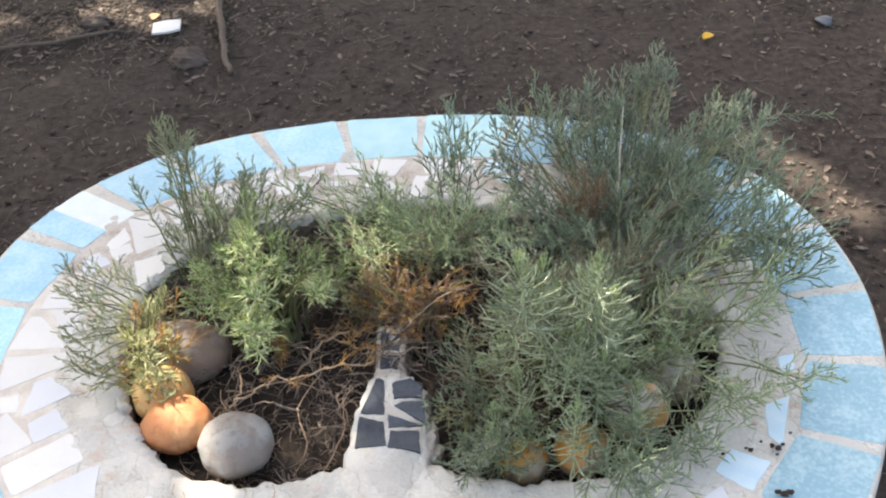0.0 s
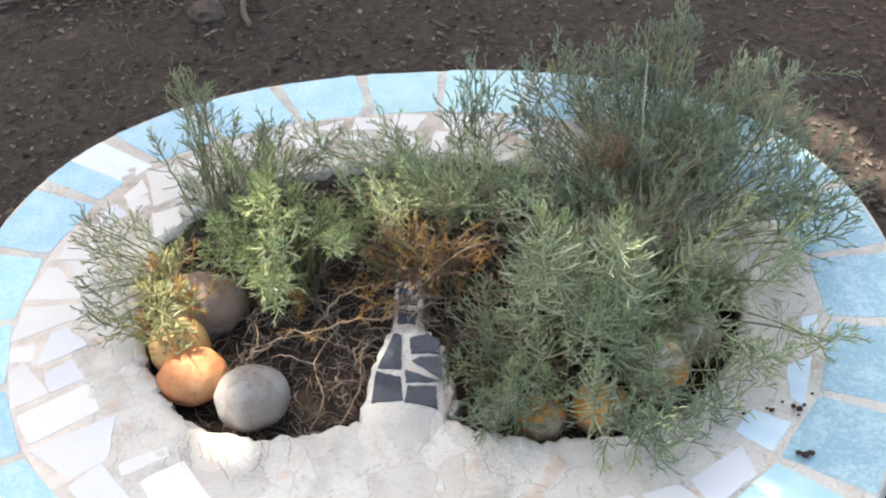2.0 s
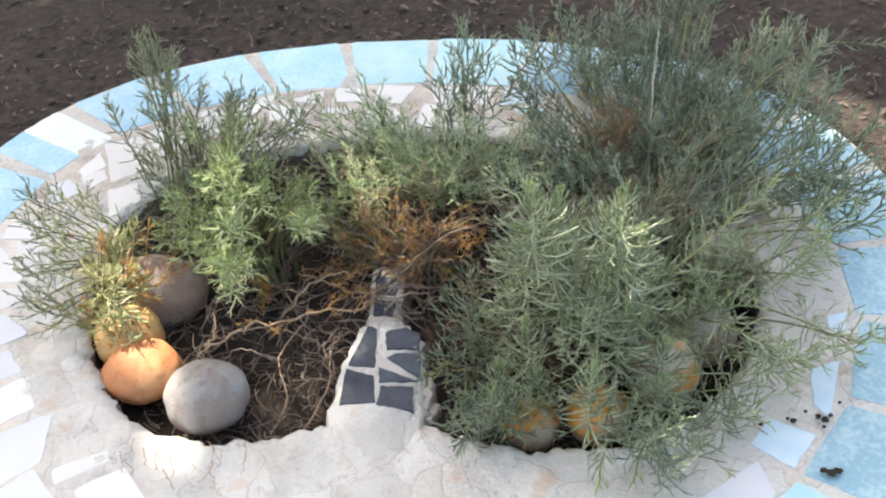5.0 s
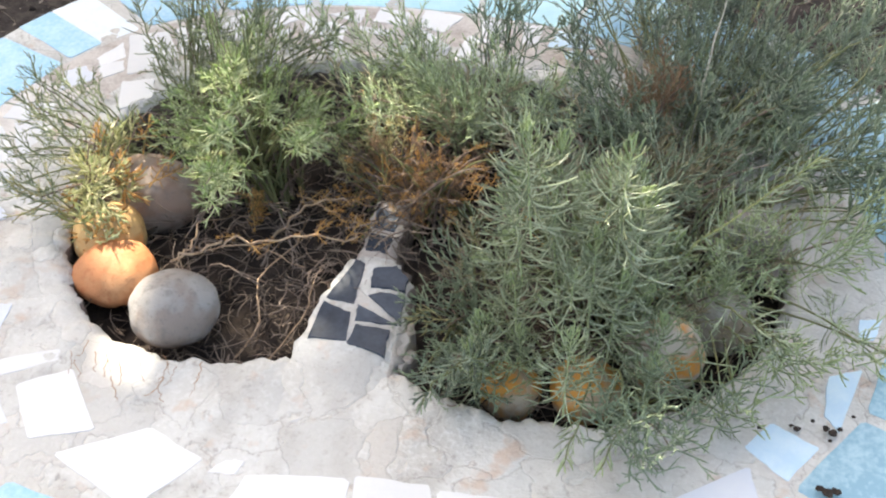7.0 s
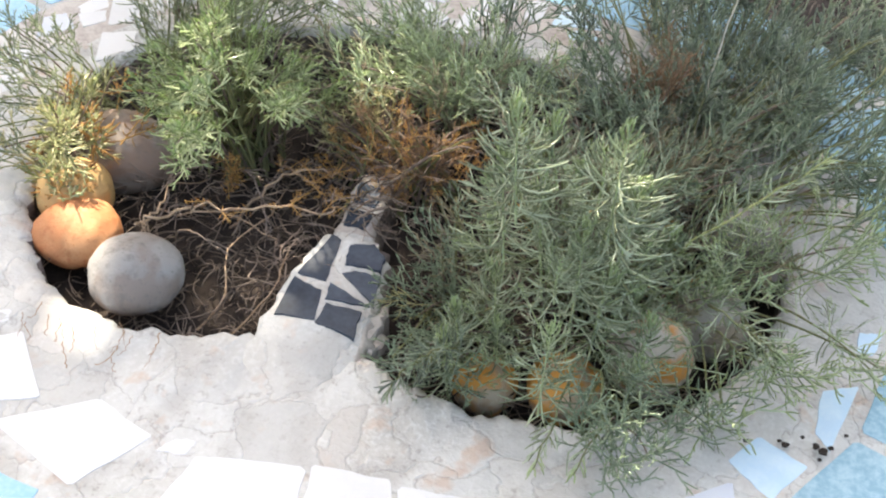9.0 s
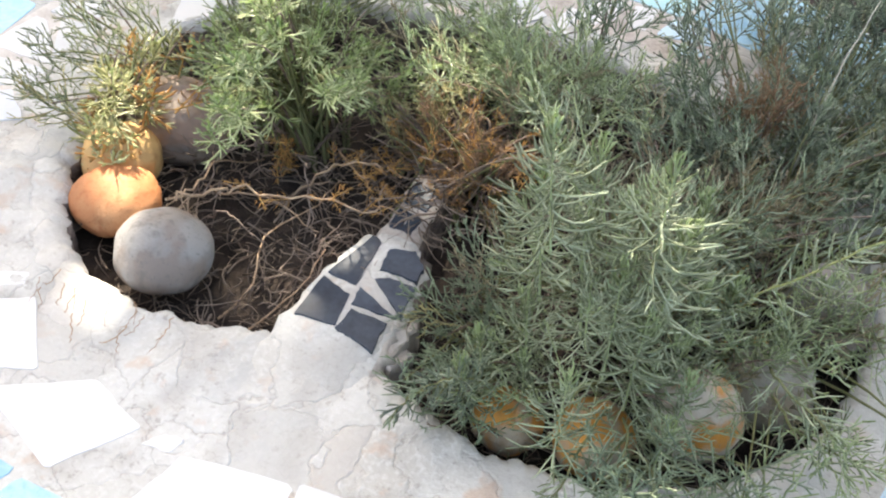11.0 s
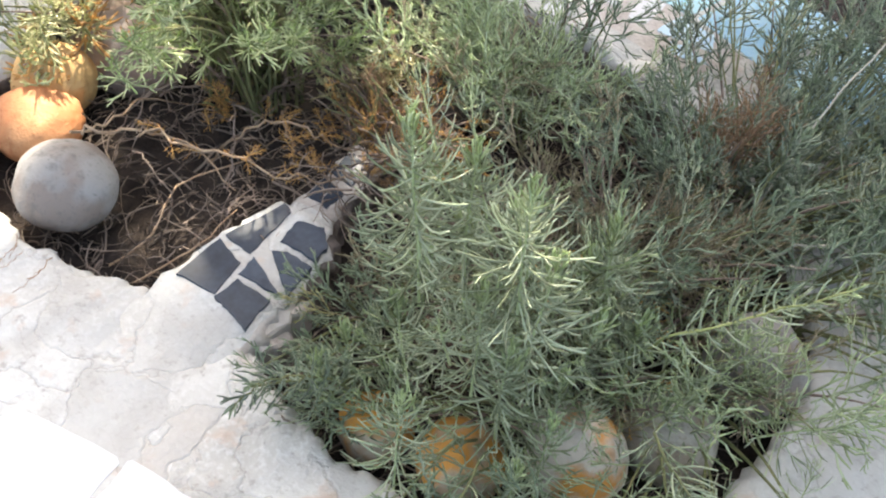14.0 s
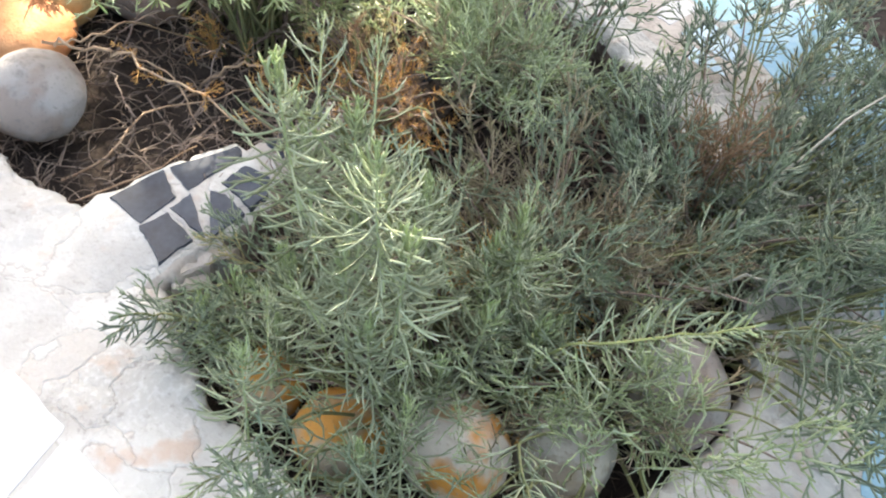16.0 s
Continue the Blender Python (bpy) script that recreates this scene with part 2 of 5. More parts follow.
M_YOUNGSTEM = mat("young_stem", (0.34, 0.38, 0.15), (0.46, 0.48, 0.22), 60, 400, 0.6, 0.1, 0.5)
M_PALESTEM = mat("pale_stem", (0.40, 0.38, 0.31), (0.55, 0.53, 0.45), 60, 400, 0.8, 0.2, 0.5)
M_TWIG = mat("dry_twig", (0.30, 0.20, 0.13), (0.52, 0.38, 0.26), 60, 400, 0.85, 0.2, 0.5)
M_DEADTWIG = mat("grey_dead_twig", (0.17, 0.125, 0.10), (0.36, 0.28, 0.23), 60, 400, 0.9, 0.2, 0.5)
M_ROOT = mat("rusty_root", (0.32, 0.19, 0.11), (0.46, 0.30, 0.19), 60, 300, 0.85, 0.1, 0.5)
M_LITTERTWIG = leaf_mat("fine_dead_twig", (0.05, 0.036, 0.03), (0.44, 0.35, 0.285), (0.3, 0.2, 0.15), 0.8)
M_BARK = mat("bark", (0.08, 0.062, 0.052), (0.17, 0.135, 0.11), 12, 90, 0.9, 0.4, 0.5)


# ---- mesh helpers ----
def solid(name, bm, material, parent=None, label=""):
    me = bpy.data.meshes.new(name)
    bm.normal_update()
    bm.to_mesh(me)
    bm.free()
    me.materials.append(material)
    ob = new(name, me)
    ob.parent = parent
    if label:
        tagged(ob, label)
    return ob


def smooth(ob):
    ob.data.polygons.foreach_set("use_smooth", [True] * len(ob.data.polygons))
    return ob


def mesh_np(name, co, tris, material, parent=None, young=None):
    """A triangle mesh from arrays."""
    me = bpy.data.meshes.new(name)
    me.vertices.add(len(co))
    me.vertices.foreach_set("co", np.ascontiguousarray(co, dtype=np.float32).ravel())
    me.loops.add(len(tris) * 3)
    me.loops.foreach_set("vertex_index", np.ascontiguousarray(tris, dtype=np.int32).ravel())
    me.polygons.add(len(tris))
    me.polygons.foreach_set("loop_start", np.arange(0, len(tris) * 3, 3, dtype=np.int32))
    me.update(calc_edges=True)
    me.polygons.foreach_set("use_smooth", [True] * len(tris))
    if young is not None:
        at = me.attributes.new("young", "FLOAT", "POINT")
        at.data.foreach_set("value", np.ascontiguousarray(young, dtype=np.float32))
    me.materials.append(material)
    ob = new(name, me)
    ob.parent = parent
    return ob


def tube(points, radii, sides=5):
    """Vertices and triangles of a tapered tube along points."""
    p = np.array(points, float)
    d = np.gradient(p, axis=0)
    d /= np.linalg.norm(d, axis=1)[:, None] + 1e-9
    ref = np.where(np.abs(d[:, 2:3]) < 0.9, np.array([[0, 0, 1.0]]), np.array([[1.0, 0, 0]]))
    u = np.cross(d, ref)
    u /= np.linalg.norm(u, axis=1)[:, None] + 1e-9
    v = np.cross(d, u)
    a = np.arange(sides) * 2 * np.pi / sides
    r = np.array(radii, float)[:, None, None]
    co = (p[:, None, :] + r * (np.cos(a)[None, :, None] * u[:, None, :] + np.sin(a)[None, :, None] * v[:, None, :])).reshape(-1, 3)
    tris = []
    for i in range(len(p) - 1):
        for j in range(sides):
            k = (j + 1) % sides
            q = i * sides
            tris += [(q + j, q + k, q + sides + k), (q + j, q + sides + k, q + sides + j)]
    for end in (0, len(p) - 1):
        q = end * sides
        tris += [(q, q + j, q + j + 1) for j in range(1, sides - 1)]
    return co, np.array(tris)


class Heap:
    """Collects pieces of one mesh."""

    def __init__(self):
        self.co, self.tris, self.young, self.n = [], [], [], 0

    def add(self, co, tris, young=None):
        self.co.append(co)
        self.tris.append(tris + self.n)
        self.young.append(np.zeros(len(co)) if young is None else young)
        self.n += len(co)

    def make(self, name, material, parent=None):
        return mesh_np(name, np.concatenate(self.co), np.concatenate(self.tris), material, parent, np.concatenate(self.young))


# ---- ground ----
CX, CY = -0.15, 1.37                 # middle of the planter
TOP, SOIL = 0.265, 0.200             # heights of the rim and of the soil


def lie(x, y):
    """How high the earth lies."""
    return 0.012 * noise.noise((x * 3, y * 3, 0)) + 0.008 * noise.noise((x * 11, y * 11, 4))


def build_ground():
    bm = bmesh.new()
    rings = [0.3, 0.6, 0.7, 0.8, 0.9, 1.0, 1.1, 1.2, 1.35, 1.5, 1.7, 1.9, 2.2, 2.6, 3.1, 4, 6, 10, 20, 60, 200, 900]
    rows = []
    for r in rings:
        row = []
        for k in range(160):
            a = 2 * math.pi * k / 160
            x, y = CX + r * math.cos(a), CY + r * math.sin(a)
            z = lie(x, y) if r < 5 else 0
            row.append(bm.verts.new((x, y, z)))
        rows.append(row)
    for a, b in zip(rows, rows[1:]):
        for k in range(160):
            bm.faces.new((a[k], b[k], b[(k + 1) % 160], a[(k + 1) % 160]))
    bm.faces.new(rows[0])
    return tagged(smooth(solid("ground", bm, M_GROUND)), "shaded dry brown earth with litter", "ground", kind="structure")


build_ground()

# ---- planter: outlines as sums of waves round its middle ----
OUTER = (0.7373, -0.018, -0.0028, 0.052, -0.0082, 0.0026, 0.0186, -0.0133, -0.0052, 0.0, 0.007)
INNER = (0.5865, -0.0356, -0.007, 0.0714, -0.0093, -0.0017, -0.0035, -0.0045, -0.0013, 0.0049, 0.0021)
HOLE = (0.40, 0.0025, 0.0438, 0.0979, -0.0145, 0.0001, -0.0153, -0.0056, -0.0016, 0.0081, 0.0067, -0.0041, -0.002)


def radius(waves, a):
    r = waves[0]
    for k in range(1, (len(waves) + 1) // 2):
        r += waves[2 * k - 1] * math.cos(k * a) + waves[2 * k] * math.sin(k * a)
    return r


def ring_xy(a, s):
    """A place on the rim: angle in degrees; s 0 at the hole, 1 at the seam of the blue border, 2 at the outer edge."""
    a = radians(a)
    h, i, o = radius(HOLE, a), radius(INNER, a), radius(OUTER, a)
    r = h + (i - h) * s if s < 1 else i + (o - i) * (s - 1)
    return CX + r * math.cos(a), CY + r * math.sin(a)


planter = tagged(new("planter"), "oval raised planter with a mosaic rim of blue and white tiles", "planter")


def build_body():
    bm = bmesh.new()
    n = 620
    rows = []
    for k in range(n):
        a = 360 * k / n
        row = []
        ca, sa = math.cos(radians(a)), math.sin(radians(a))
        chip_here = max(0.0, 0.35 + 1.6 * noise.noise((ca * 6, sa * 6, 7)))
        wob = 0.008 * noise.noise((ca * 9, sa * 9, 2)) + 0.006 * noise.noise((ca * 26, sa * 26, 2)) + chip_here * (0.006 * noise.noise((ca * 47, sa * 47, 2)) + 0.004 * noise.noise((ca * 110, sa * 110, 2)))
        prof = [(0.0, -0.19, 0), (0.0, -0.03, 0.0), (0.0, -0.012, 0), (0.03, -0.004, 0)] + [(s, 0, 1) for s in (0.08, 0.14, 0.2, 0.28, 0.36, 0.45, 0.55, 0.65, 0.75, 0.85, 0.93, 1.0, 1.08, 1.2, 1.4, 1.6, 1.8, 1.93)] + [(1.97, -0.001, 0), (1.995, -0.006, 0), (2.0, -0.02, 0), (2.0, -0.27, 0)]
        for s, dz, top in prof:
            x, y = ring_xy(a, s)
            if s < 0.3:
                x += wob * math.cos(radians(a)) * (1 - s / 0.3)
                y += wob * math.sin(radians(a)) * (1 - s / 0.3)
            z = TOP + dz - 0.003
            if s < 0.05:
                c = 0.006 * noise.noise((x * 70, y * 70, 8 + 30 * dz))
                x, y = x + c * math.cos(radians(a)), y + c * math.sin(radians(a))
                z += 0.006 * noise.noise((x * 60, y * 60, 3)) if dz > -0.1 else 0
            if top:
                fade = max(0.12, min(1.0, (0.62 - s) / 0.35))
                z += fade * (0.005 * noise.noise((x * 16, y * 16, 1)) + 0.0035 * noise.noise((x * 45, y * 45, 5)))
            row.append(bm.verts.new((x, y, z)))
        rows.append(row)
    for k in range(n):
        p, q = rows[k], rows[(k + 1) % n]
        a = 360 * k / n
        grout = 8 if 62 < a < 160 else 10 if a < 214 and a >= 160 else 99
        for j in range(len(p) - 1):
            f = bm.faces.new((p[j], p[j + 1], q[j + 1], q[j]))
            # the hole's inner wall, below its top edge, takes the ridge's dark brown colour
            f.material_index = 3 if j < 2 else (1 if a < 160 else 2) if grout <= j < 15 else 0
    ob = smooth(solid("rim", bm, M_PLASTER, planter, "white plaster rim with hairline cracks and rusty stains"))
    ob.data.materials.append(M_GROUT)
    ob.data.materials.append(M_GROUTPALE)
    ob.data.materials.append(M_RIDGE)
    return ob


build_body()


def slab(name, corners, z, thick, material, parent, tilt=0.0, bevel=0.0012):
    """A tile: a polygon with thickness and a small bevel."""
    bm = bmesh.new()
    cx = sum(c[0] for c in corners) / len(corners)
    cy = sum(c[1] for c in corners) / len(corners)
    tx, ty = random.uniform(-tilt, tilt), random.uniform(-tilt, tilt)

    def lift(x, y):
        return z + tx * (x - cx) + ty * (y - cy)
    low = [bm.verts.new((x, y, lift(x, y) - thick)) for x, y in corners]
    mid = [bm.verts.new((x, y, lift(x, y) - bevel)) for x, y in corners]
    top = []
    for x, y in corners:
        d = math.hypot(x - cx, y - cy) or 1
        top.append(bm.verts.new((x - (x - cx) / d * bevel, y - (y - cy) / d * bevel, lift(x, y))))
    m = len(corners)
    for i in range(m):
        j = (i + 1) % m
        bm.faces.new((low[i], low[j], mid[j], mid[i]))
        bm.faces.new((mid[i], mid[j], top[j], top[i]))
    bm.faces.new(top)
    return solid(name, bm, material, parent)


def tile(name, corners, material, rag, grow=1.0):
    """A cut tile on the rim. corners: angle and depth of each in turn; rag: how uneven its edges are. Corners are a little chipped."""
    pts = [ring_xy(a, d) for a, d in zip(corners[::2], corners[1::2])]
    mx, my = sum(p[0] for p in pts) / len(pts), sum(p[1] for p in pts) / len(pts)
    pts = [(mx + (x - mx) * grow, my + (y - my) * grow) for x, y in pts]
    if sum(xa * yb - xb * ya for (xa, ya), (xb, yb) in zip(pts, pts[1:] + pts[:1])) < 0:
        pts.reverse()
    edge = []
    for (xa, ya), (xb, yb) in zip(pts, pts[1:] + pts[:1]):
        for t in (random.uniform(0.02, 0.06), 0.3, 0.5, 0.7, random.uniform(0.94, 0.98)):
            r = rag if 0.1 < t < 0.9 else rag * 0.4
            edge.append((xa + (xb - xa) * t + random.uniform(-r, r), ya + (yb - ya) * t + random.uniform(-r, r)))
    return slab(name, edge, TOP - 0.0023 + random.uniform(-0.0002, 0.0004), 0.006, material, planter, 0.004, 0.0006)


# ---- soil, ridge ----
def build_soil():
    bm = bmesh.new()
    rows = []
    for i in range(0, 26):
        row = []
        for k in range(120):
            a = 2 * math.pi * k / 120
            r = (radius(HOLE, a) + 0.012) * (i + 0.5) / 25.5
            x, y = CX + r * math.cos(a), CY + r * math.sin(a)
            z = SOIL + 0.012 * noise.noise((x * 9, y * 9, 0)) + 0.010 * noise.noise((x * 35, y * 35, 3)) + 0.005 * noise.noise((x * 90, y * 90, 3))
            row.append(bm.verts.new((x, y, z)))
        rows.append(row)
    for a, b in zip(rows, rows[1:]):
        for k in range(120):
            bm.faces.new((a[k], b[k], b[(k + 1) % 120], a[(k + 1) % 120]))
    bm.faces.new(rows[0])
    return tagged(smooth(solid("soil", bm, M_SOIL)), "dark crumbly soil in the planter", "soil", kind="structure")


build_soil()
# left and right edge of the ridge that parts the bed, from the near rim to the far one
RIDGE = [(1.06, -0.250, -0.108), (1.10, -0.250, -0.114), (1.13, -0.243, -0.117), (1.17, -0.238, -0.118), (1.21, -0.235, -0.119), (1.25, -0.226, -0.124), (1.285, -0.214, -0.139), (1.305, -0.207, -0.154), (1.33, -0.206, -0.160), (1.40, -0.207, -0.158), (1.50, -0.212, -0.154), (1.62, -0.216, -0.150), (1.76, -0.216, -0.150)]


def build_ridge():
    bm = bmesh.new()
    rows = []
    fine = []
    for (ya, a0, a1), (yb, b0, b1) in zip(RIDGE, RIDGE[1:]):
        m = max(1, int((yb - ya) / 0.008))
        fine += [(ya + (yb - ya) * k / m, a0 + (b0 - a0) * k / m, a1 + (b1 - a1) * k / m) for k in range(m)]
    for i, (y, x0, x1) in enumerate(fine):
        x0 += 0.006 * noise.noise((y * 40, 3, 0)) + 0.004 * noise.noise((y * 110, 5, 0))
        x1 += 0.006 * noise.noise((y * 40, 8, 0)) + 0.004 * noise.noise((y * 110, 12, 0))
        top = TOP + (-0.007 + 0.012 * min(1, (y - 1.06) / 0.075) if y < 1.295 else -0.008 if y < 1.42 else -0.02)
        row = []
        for x, z in ((x0 - 0.006, 0.15), (x0 - 0.004, top - 0.03), (x0, top - 0.005), (x0 + 0.005, top), ((x0 + x1) / 2, top + 0.002), (x1 - 0.006, top), (x1 - 0.001, top - 0.008), (x1 + 0.004, top - 0.016), (x1 + 0.001, top - 0.024), (x1 + 0.005, top - 0.034), (x1 + 0.005, 0.15)):
            lump = 0.011 if x > x1 - 0.003 and y < 1.3 else 0.003
            row.append(bm.verts.new((x + lump * noise.noise((y * 75, z * 75, 0)), y, z + lump * 0.7 * noise.noise((y * 75, z * 90, 4)))))
        rows.append(row)
    for p, q in zip(rows, rows[1:]):
        for j in range(10):
            f = bm.faces.new((p[j], p[j + 1], q[j + 1], q[j]))
            f.material_index = 1 if p[0].co.y > 1.42 or j in (0, 9) or j > 5 and p[0].co.y > 1.19 else 2 if j == 1 or j > 5 or j == 5 and 1.10 < p[0].co.y < 1.16 or p[0].co.y > 1.30 else 0
    bm.faces.new(rows[0]), bm.faces.new(rows[-1])
    ob = smooth(solid("ridge", bm, M_PLASTER, planter, "white grout ridge parting the bed"))
    ob.data.materials.append(M_RIDGE)
    ob.data.materials.append(M_GROUT)
    return ob


build_ridge()
SLATES = [
    [(-0.203, 1.281), (-0.191, 1.276), (-0.188, 1.208), (-0.222, 1.213)],
    [(-0.224, 1.203), (-0.190, 1.190), (-0.184, 1.146), (-0.228, 1.145)],
    [(-0.175, 1.271), (-0.149, 1.279), (-0.131, 1.262), (-0.130, 1.241), (-0.172, 1.240)],
    [(-0.170, 1.223), (-0.158, 1.231), (-0.128, 1.229), (-0.124, 1.186)],
    [(-0.180, 1.205), (-0.130, 1.181), (-0.178, 1.180)],
    [(-0.174, 1.172), (-0.135, 1.170), (-0.133, 1.131), (-0.160, 1.139), (-0.178, 1.142)],
    [(-0.198, 1.318), (-0.172, 1.315), (-0.170, 1.344), (-0.199, 1.348)],
    [(-0.199, 1.362), (-0.170, 1.358), (-0.169, 1.392), (-0.200, 1.398)],
]
for k in range(6):
    y0 = 1.412 + 0.054 * k
    SLATES.append([(-0.202 + random.uniform(-0.003, 0.003), y0 + 0.042), (-0.168 + random.uniform(-0.003, 0.004), y0 + 0.043), (-0.166, y0 + random.uniform(-0.002, 0.006)), (-0.202 + random.uniform(0, 0.004), y0)])
for poly in SLATES:
    mx, my = sum(p[0] for p in poly) / len(poly), sum(p[1] for p in poly) / len(poly)
    grown = [(mx + (x - mx) * 1.09, my + (y - my) * 1.07) for x, y in poly]
    rough = []
    for (xa, ya), (xb, yb) in zip(grown, grown[1:] + grown[:1]):
        for t in (0, 0.22, 0.4, 0.63, 0.81):
            rough.append((xa + (xb - xa) * t + random.uniform(-0.0011, 0.0011), ya + (yb - ya) * t + random.uniform(-0.0011, 0.0011)))
    slab("slate_tile", list(reversed(rough)), TOP + 0.0090 - (0.026 if poly[0][1] > 1.42 else 0.014 if poly[0][1] > 1.3 else 0), 0.012, M_SLATE, planter, 0.004, 0.0005)


# broken edge of the mortar at the ridge's foot
for z, poly in ((0.262, [(-0.117, 1.128), (-0.115, 1.14), (-0.107, 1.171), (-0.114, 1.183), (-0.126, 1.174), (-0.126, 1.152), (-0.123, 1.129)]),
                (0.251, [(-0.111, 1.127), (-0.101, 1.145), (-0.099, 1.163), (-0.110, 1.172), (-0.119, 1.138)]),
                (0.256, [(-0.112, 1.175), (-0.106, 1.19), (-0.112, 1.21), (-0.12, 1.20)])):
    edge = []
    for (xa, ya), (xb, yb) in zip(poly, poly[1:] + poly[:1]):
        edge += [(xa + (xb - xa) * t + random.uniform(-0.0018, 0.0018), ya + (yb - ya) * t + random.uniform(-0.0018, 0.0018)) for t in (0, 0.35, 0.7)]
    slab("mortar_chunk", edge, z, 0.05, M_GROUT, planter, 0.25, 0.0028)


# ---- rim tiles ----
BLUE_JOINTS = [-21, -6.9, 5.8, 19, 32, 46, 59.9, 72.4, 89.1, 103.8, 118.2, 132, 143.6, 155.9, 168.6, 181.8, 194, 206.7, 220, 233, 246, 258, 270, 282, 294, 304, 314.5, 325.4, 339]
for a0, a1 in zip(BLUE_JOINTS, BLUE_JOINTS[1:]):
    m = M_MINT if a0 in (72.4, 89.1, 304, 314.5) else M_DEEP if a0 < 33 or a0 > 310 else M_BLUE
    if a0 == 143.6:
        tile("pale_tile", (144.6, 1.05, 144.8, 1.975, 150.0, 1.975, 150.2, 1.05), M_PALE, 0.001)
        tile("blue_tile", (150.2, 1.05, 150.0, 1.975, 154.4, 1.975, 155.2, 1.05), M_BLUE, 0.001)
    else:
        w = random.uniform(0.35, 0.75)
        u, v = w * random.uniform(1.2, 2.0), w * random.uniform(1.2, 2.0)
        tile("blue_tile", (a0 + w, random.uniform(1.03, 1.07), a0 + u, random.uniform(1.96, 1.99), a1 - v, random.uniform(1.96, 1.99), a1 - w, random.uniform(1.03, 1.07)), m, 0.0016)
# cut tiles inside the blue border: angle and depth of each corner
FAR_TILES = [
    (125.1, 0.95, 118.3, 1.0, 122.2, 0.78, 127.1, 0.65), (120.6, 0.83, 114.4, 0.65, 117.2, 0.31, 123.7, 0.44), (116.9, 0.86, 110.0, 0.97, 111.8, 0.72, 114.5, 0.8),
    (107.2, 1.0, 102.2, 0.95, 102.9, 0.7, 109.3, 0.75), (111.8, 0.66, 105.4, 0.59, 106.9, 0.5, 112.2, 0.57), (99.1, 1.0, 92.0, 0.96, 95.3, 0.61, 100.8, 0.71),
    (100.8, 0.69, 93.4, 0.36, 98.9, 0.09, 105.1, 0.23), (90.0, 0.59, 83.9, 0.55, 83.9, 0.18, 91.4, 0.1), (88.5, 0.97, 82.5, 0.93, 81.8, 0.62, 87.6, 0.64),
    (80.5, 0.94, 77.0, 1.0, 75.8, 0.62, 78.9, 0.6), (127.5, 0.59, 124.5, 0.61, 126.4, 0.46, 128.1, 0.48), (135, 0.93, 128.6, 0.95, 129.5, 0.55, 136, 0.5)]
LEFT_TILES = [
    (146.5, 1.0, 142.0, 0.87, 145.2, 0.36, 152.9, 0.46), (153.1, 0.86, 148.2, 0.93, 150.2, 0.71, 153.8, 0.72), (154.1, 0.76, 151.0, 0.67, 152.7, 0.53, 155.7, 0.58),
    (154.9, 0.4, 151.2, 0.24, 154.8, 0.03, 160.5, 0.13), (169.2, 0.9, 166.1, 0.92, 163.7, 0.64, 168.1, 0.57), (169.3, 0.79, 168.3, 0.48, 174.6, 0.37, 176.0, 0.54),
    (170.9, 0.94, 170.9, 0.84, 177.3, 0.51, 177.5, 1.0), (179.2, 0.98, 178.6, 0.51, 181.5, 0.47, 185.7, 1.0), (187.0, 1.0, 186.8, 0.81, 190.0, 0.82, 189.7, 0.99),
    (191.6, 1.0, 190.1, 0.89, 196.9, 0.73, 198.2, 1.0), (199.9, 0.96, 197.1, 0.45, 203.4, 0.44, 205.3, 0.95), (137.5, 0.9, 141, 0.88, 143.6, 0.45, 138.5, 0.5)]
NEAR_TILES = [
    (215.7, 0.57, 217.5, 0.29, 219.5, 0.34, 218.3, 0.63), (221.0, 0.6, 222.2, 0.34, 233.9, 0.62, 229.6, 0.80), (234.0, 0.82, 239.7, 0.54, 249.8, 0.66, 247, 0.96),
    (252.0, 0.72, 253.1, 0.65, 255.6, 0.64, 255.7, 0.71), (257.0, 0.97, 257.6, 0.71, 272.4, 0.635, 272.6, 0.97), (273.7, 0.62, 284.8, 0.58, 285.2, 0.97, 273.9, 0.97),
    (286.2, 0.60, 296, 0.60, 297, 0.95, 286.4, 0.97), (297.6, 0.63, 306, 0.64, 307, 0.95, 298.2, 0.95), (307.6, 0.66, 313, 0.70, 313, 0.96, 308, 0.95)]
BLUISH_TILES = [
    (157.5, 0.91, 155.2, 0.83, 156.7, 0.61, 161.3, 0.73), (184.7, 0.7, 183.7, 0.59, 188.2, 0.42, 191.1, 0.79), (193.0, 0.74, 190.9, 0.54, 195.7, 0.46, 197.0, 0.71),
    (206.4, 0.96, 205.7, 0.36, 213.6, 0.59, 214.0, 0.86), (215.2, 0.91, 214.1, 0.65, 225.7, 0.79, 223.6, 0.99), (315.1, 0.71, 324.8, 0.72, 321.5, 1.0, 313.8, 0.99)]
BLUE_SCRAPS = [
    (73.6, 0.97, 68.1, 1.0, 65.2, 0.82, 73.5, 0.64), (70.3, 0.63, 67.2, 0.7, 63.1, 0.67, 68.1, 0.5), (327.0, 0.58, 332.1, 0.54, 332.3, 0.93, 326.4, 0.96),
    (342.4, 0.64, 345.1, 0.87, 335.5, 0.97, 336.9, 0.79), (353.0, 0.73, 353.8, 0.94, 350.2, 0.88, 350.1, 0.75)]
for rows, name, m in ((FAR_TILES, "white_tile", M_WHITE), (LEFT_TILES, "white_tile", M_WHITE), (NEAR_TILES, "white_tile", M_WHITE), (BLUISH_TILES, "pale_tile", M_BLUISH), (BLUE_SCRAPS, "pale_tile", M_PALEBLUE)):
    for row in rows:
        tile(name, row, m, 0.0018, 1.045)


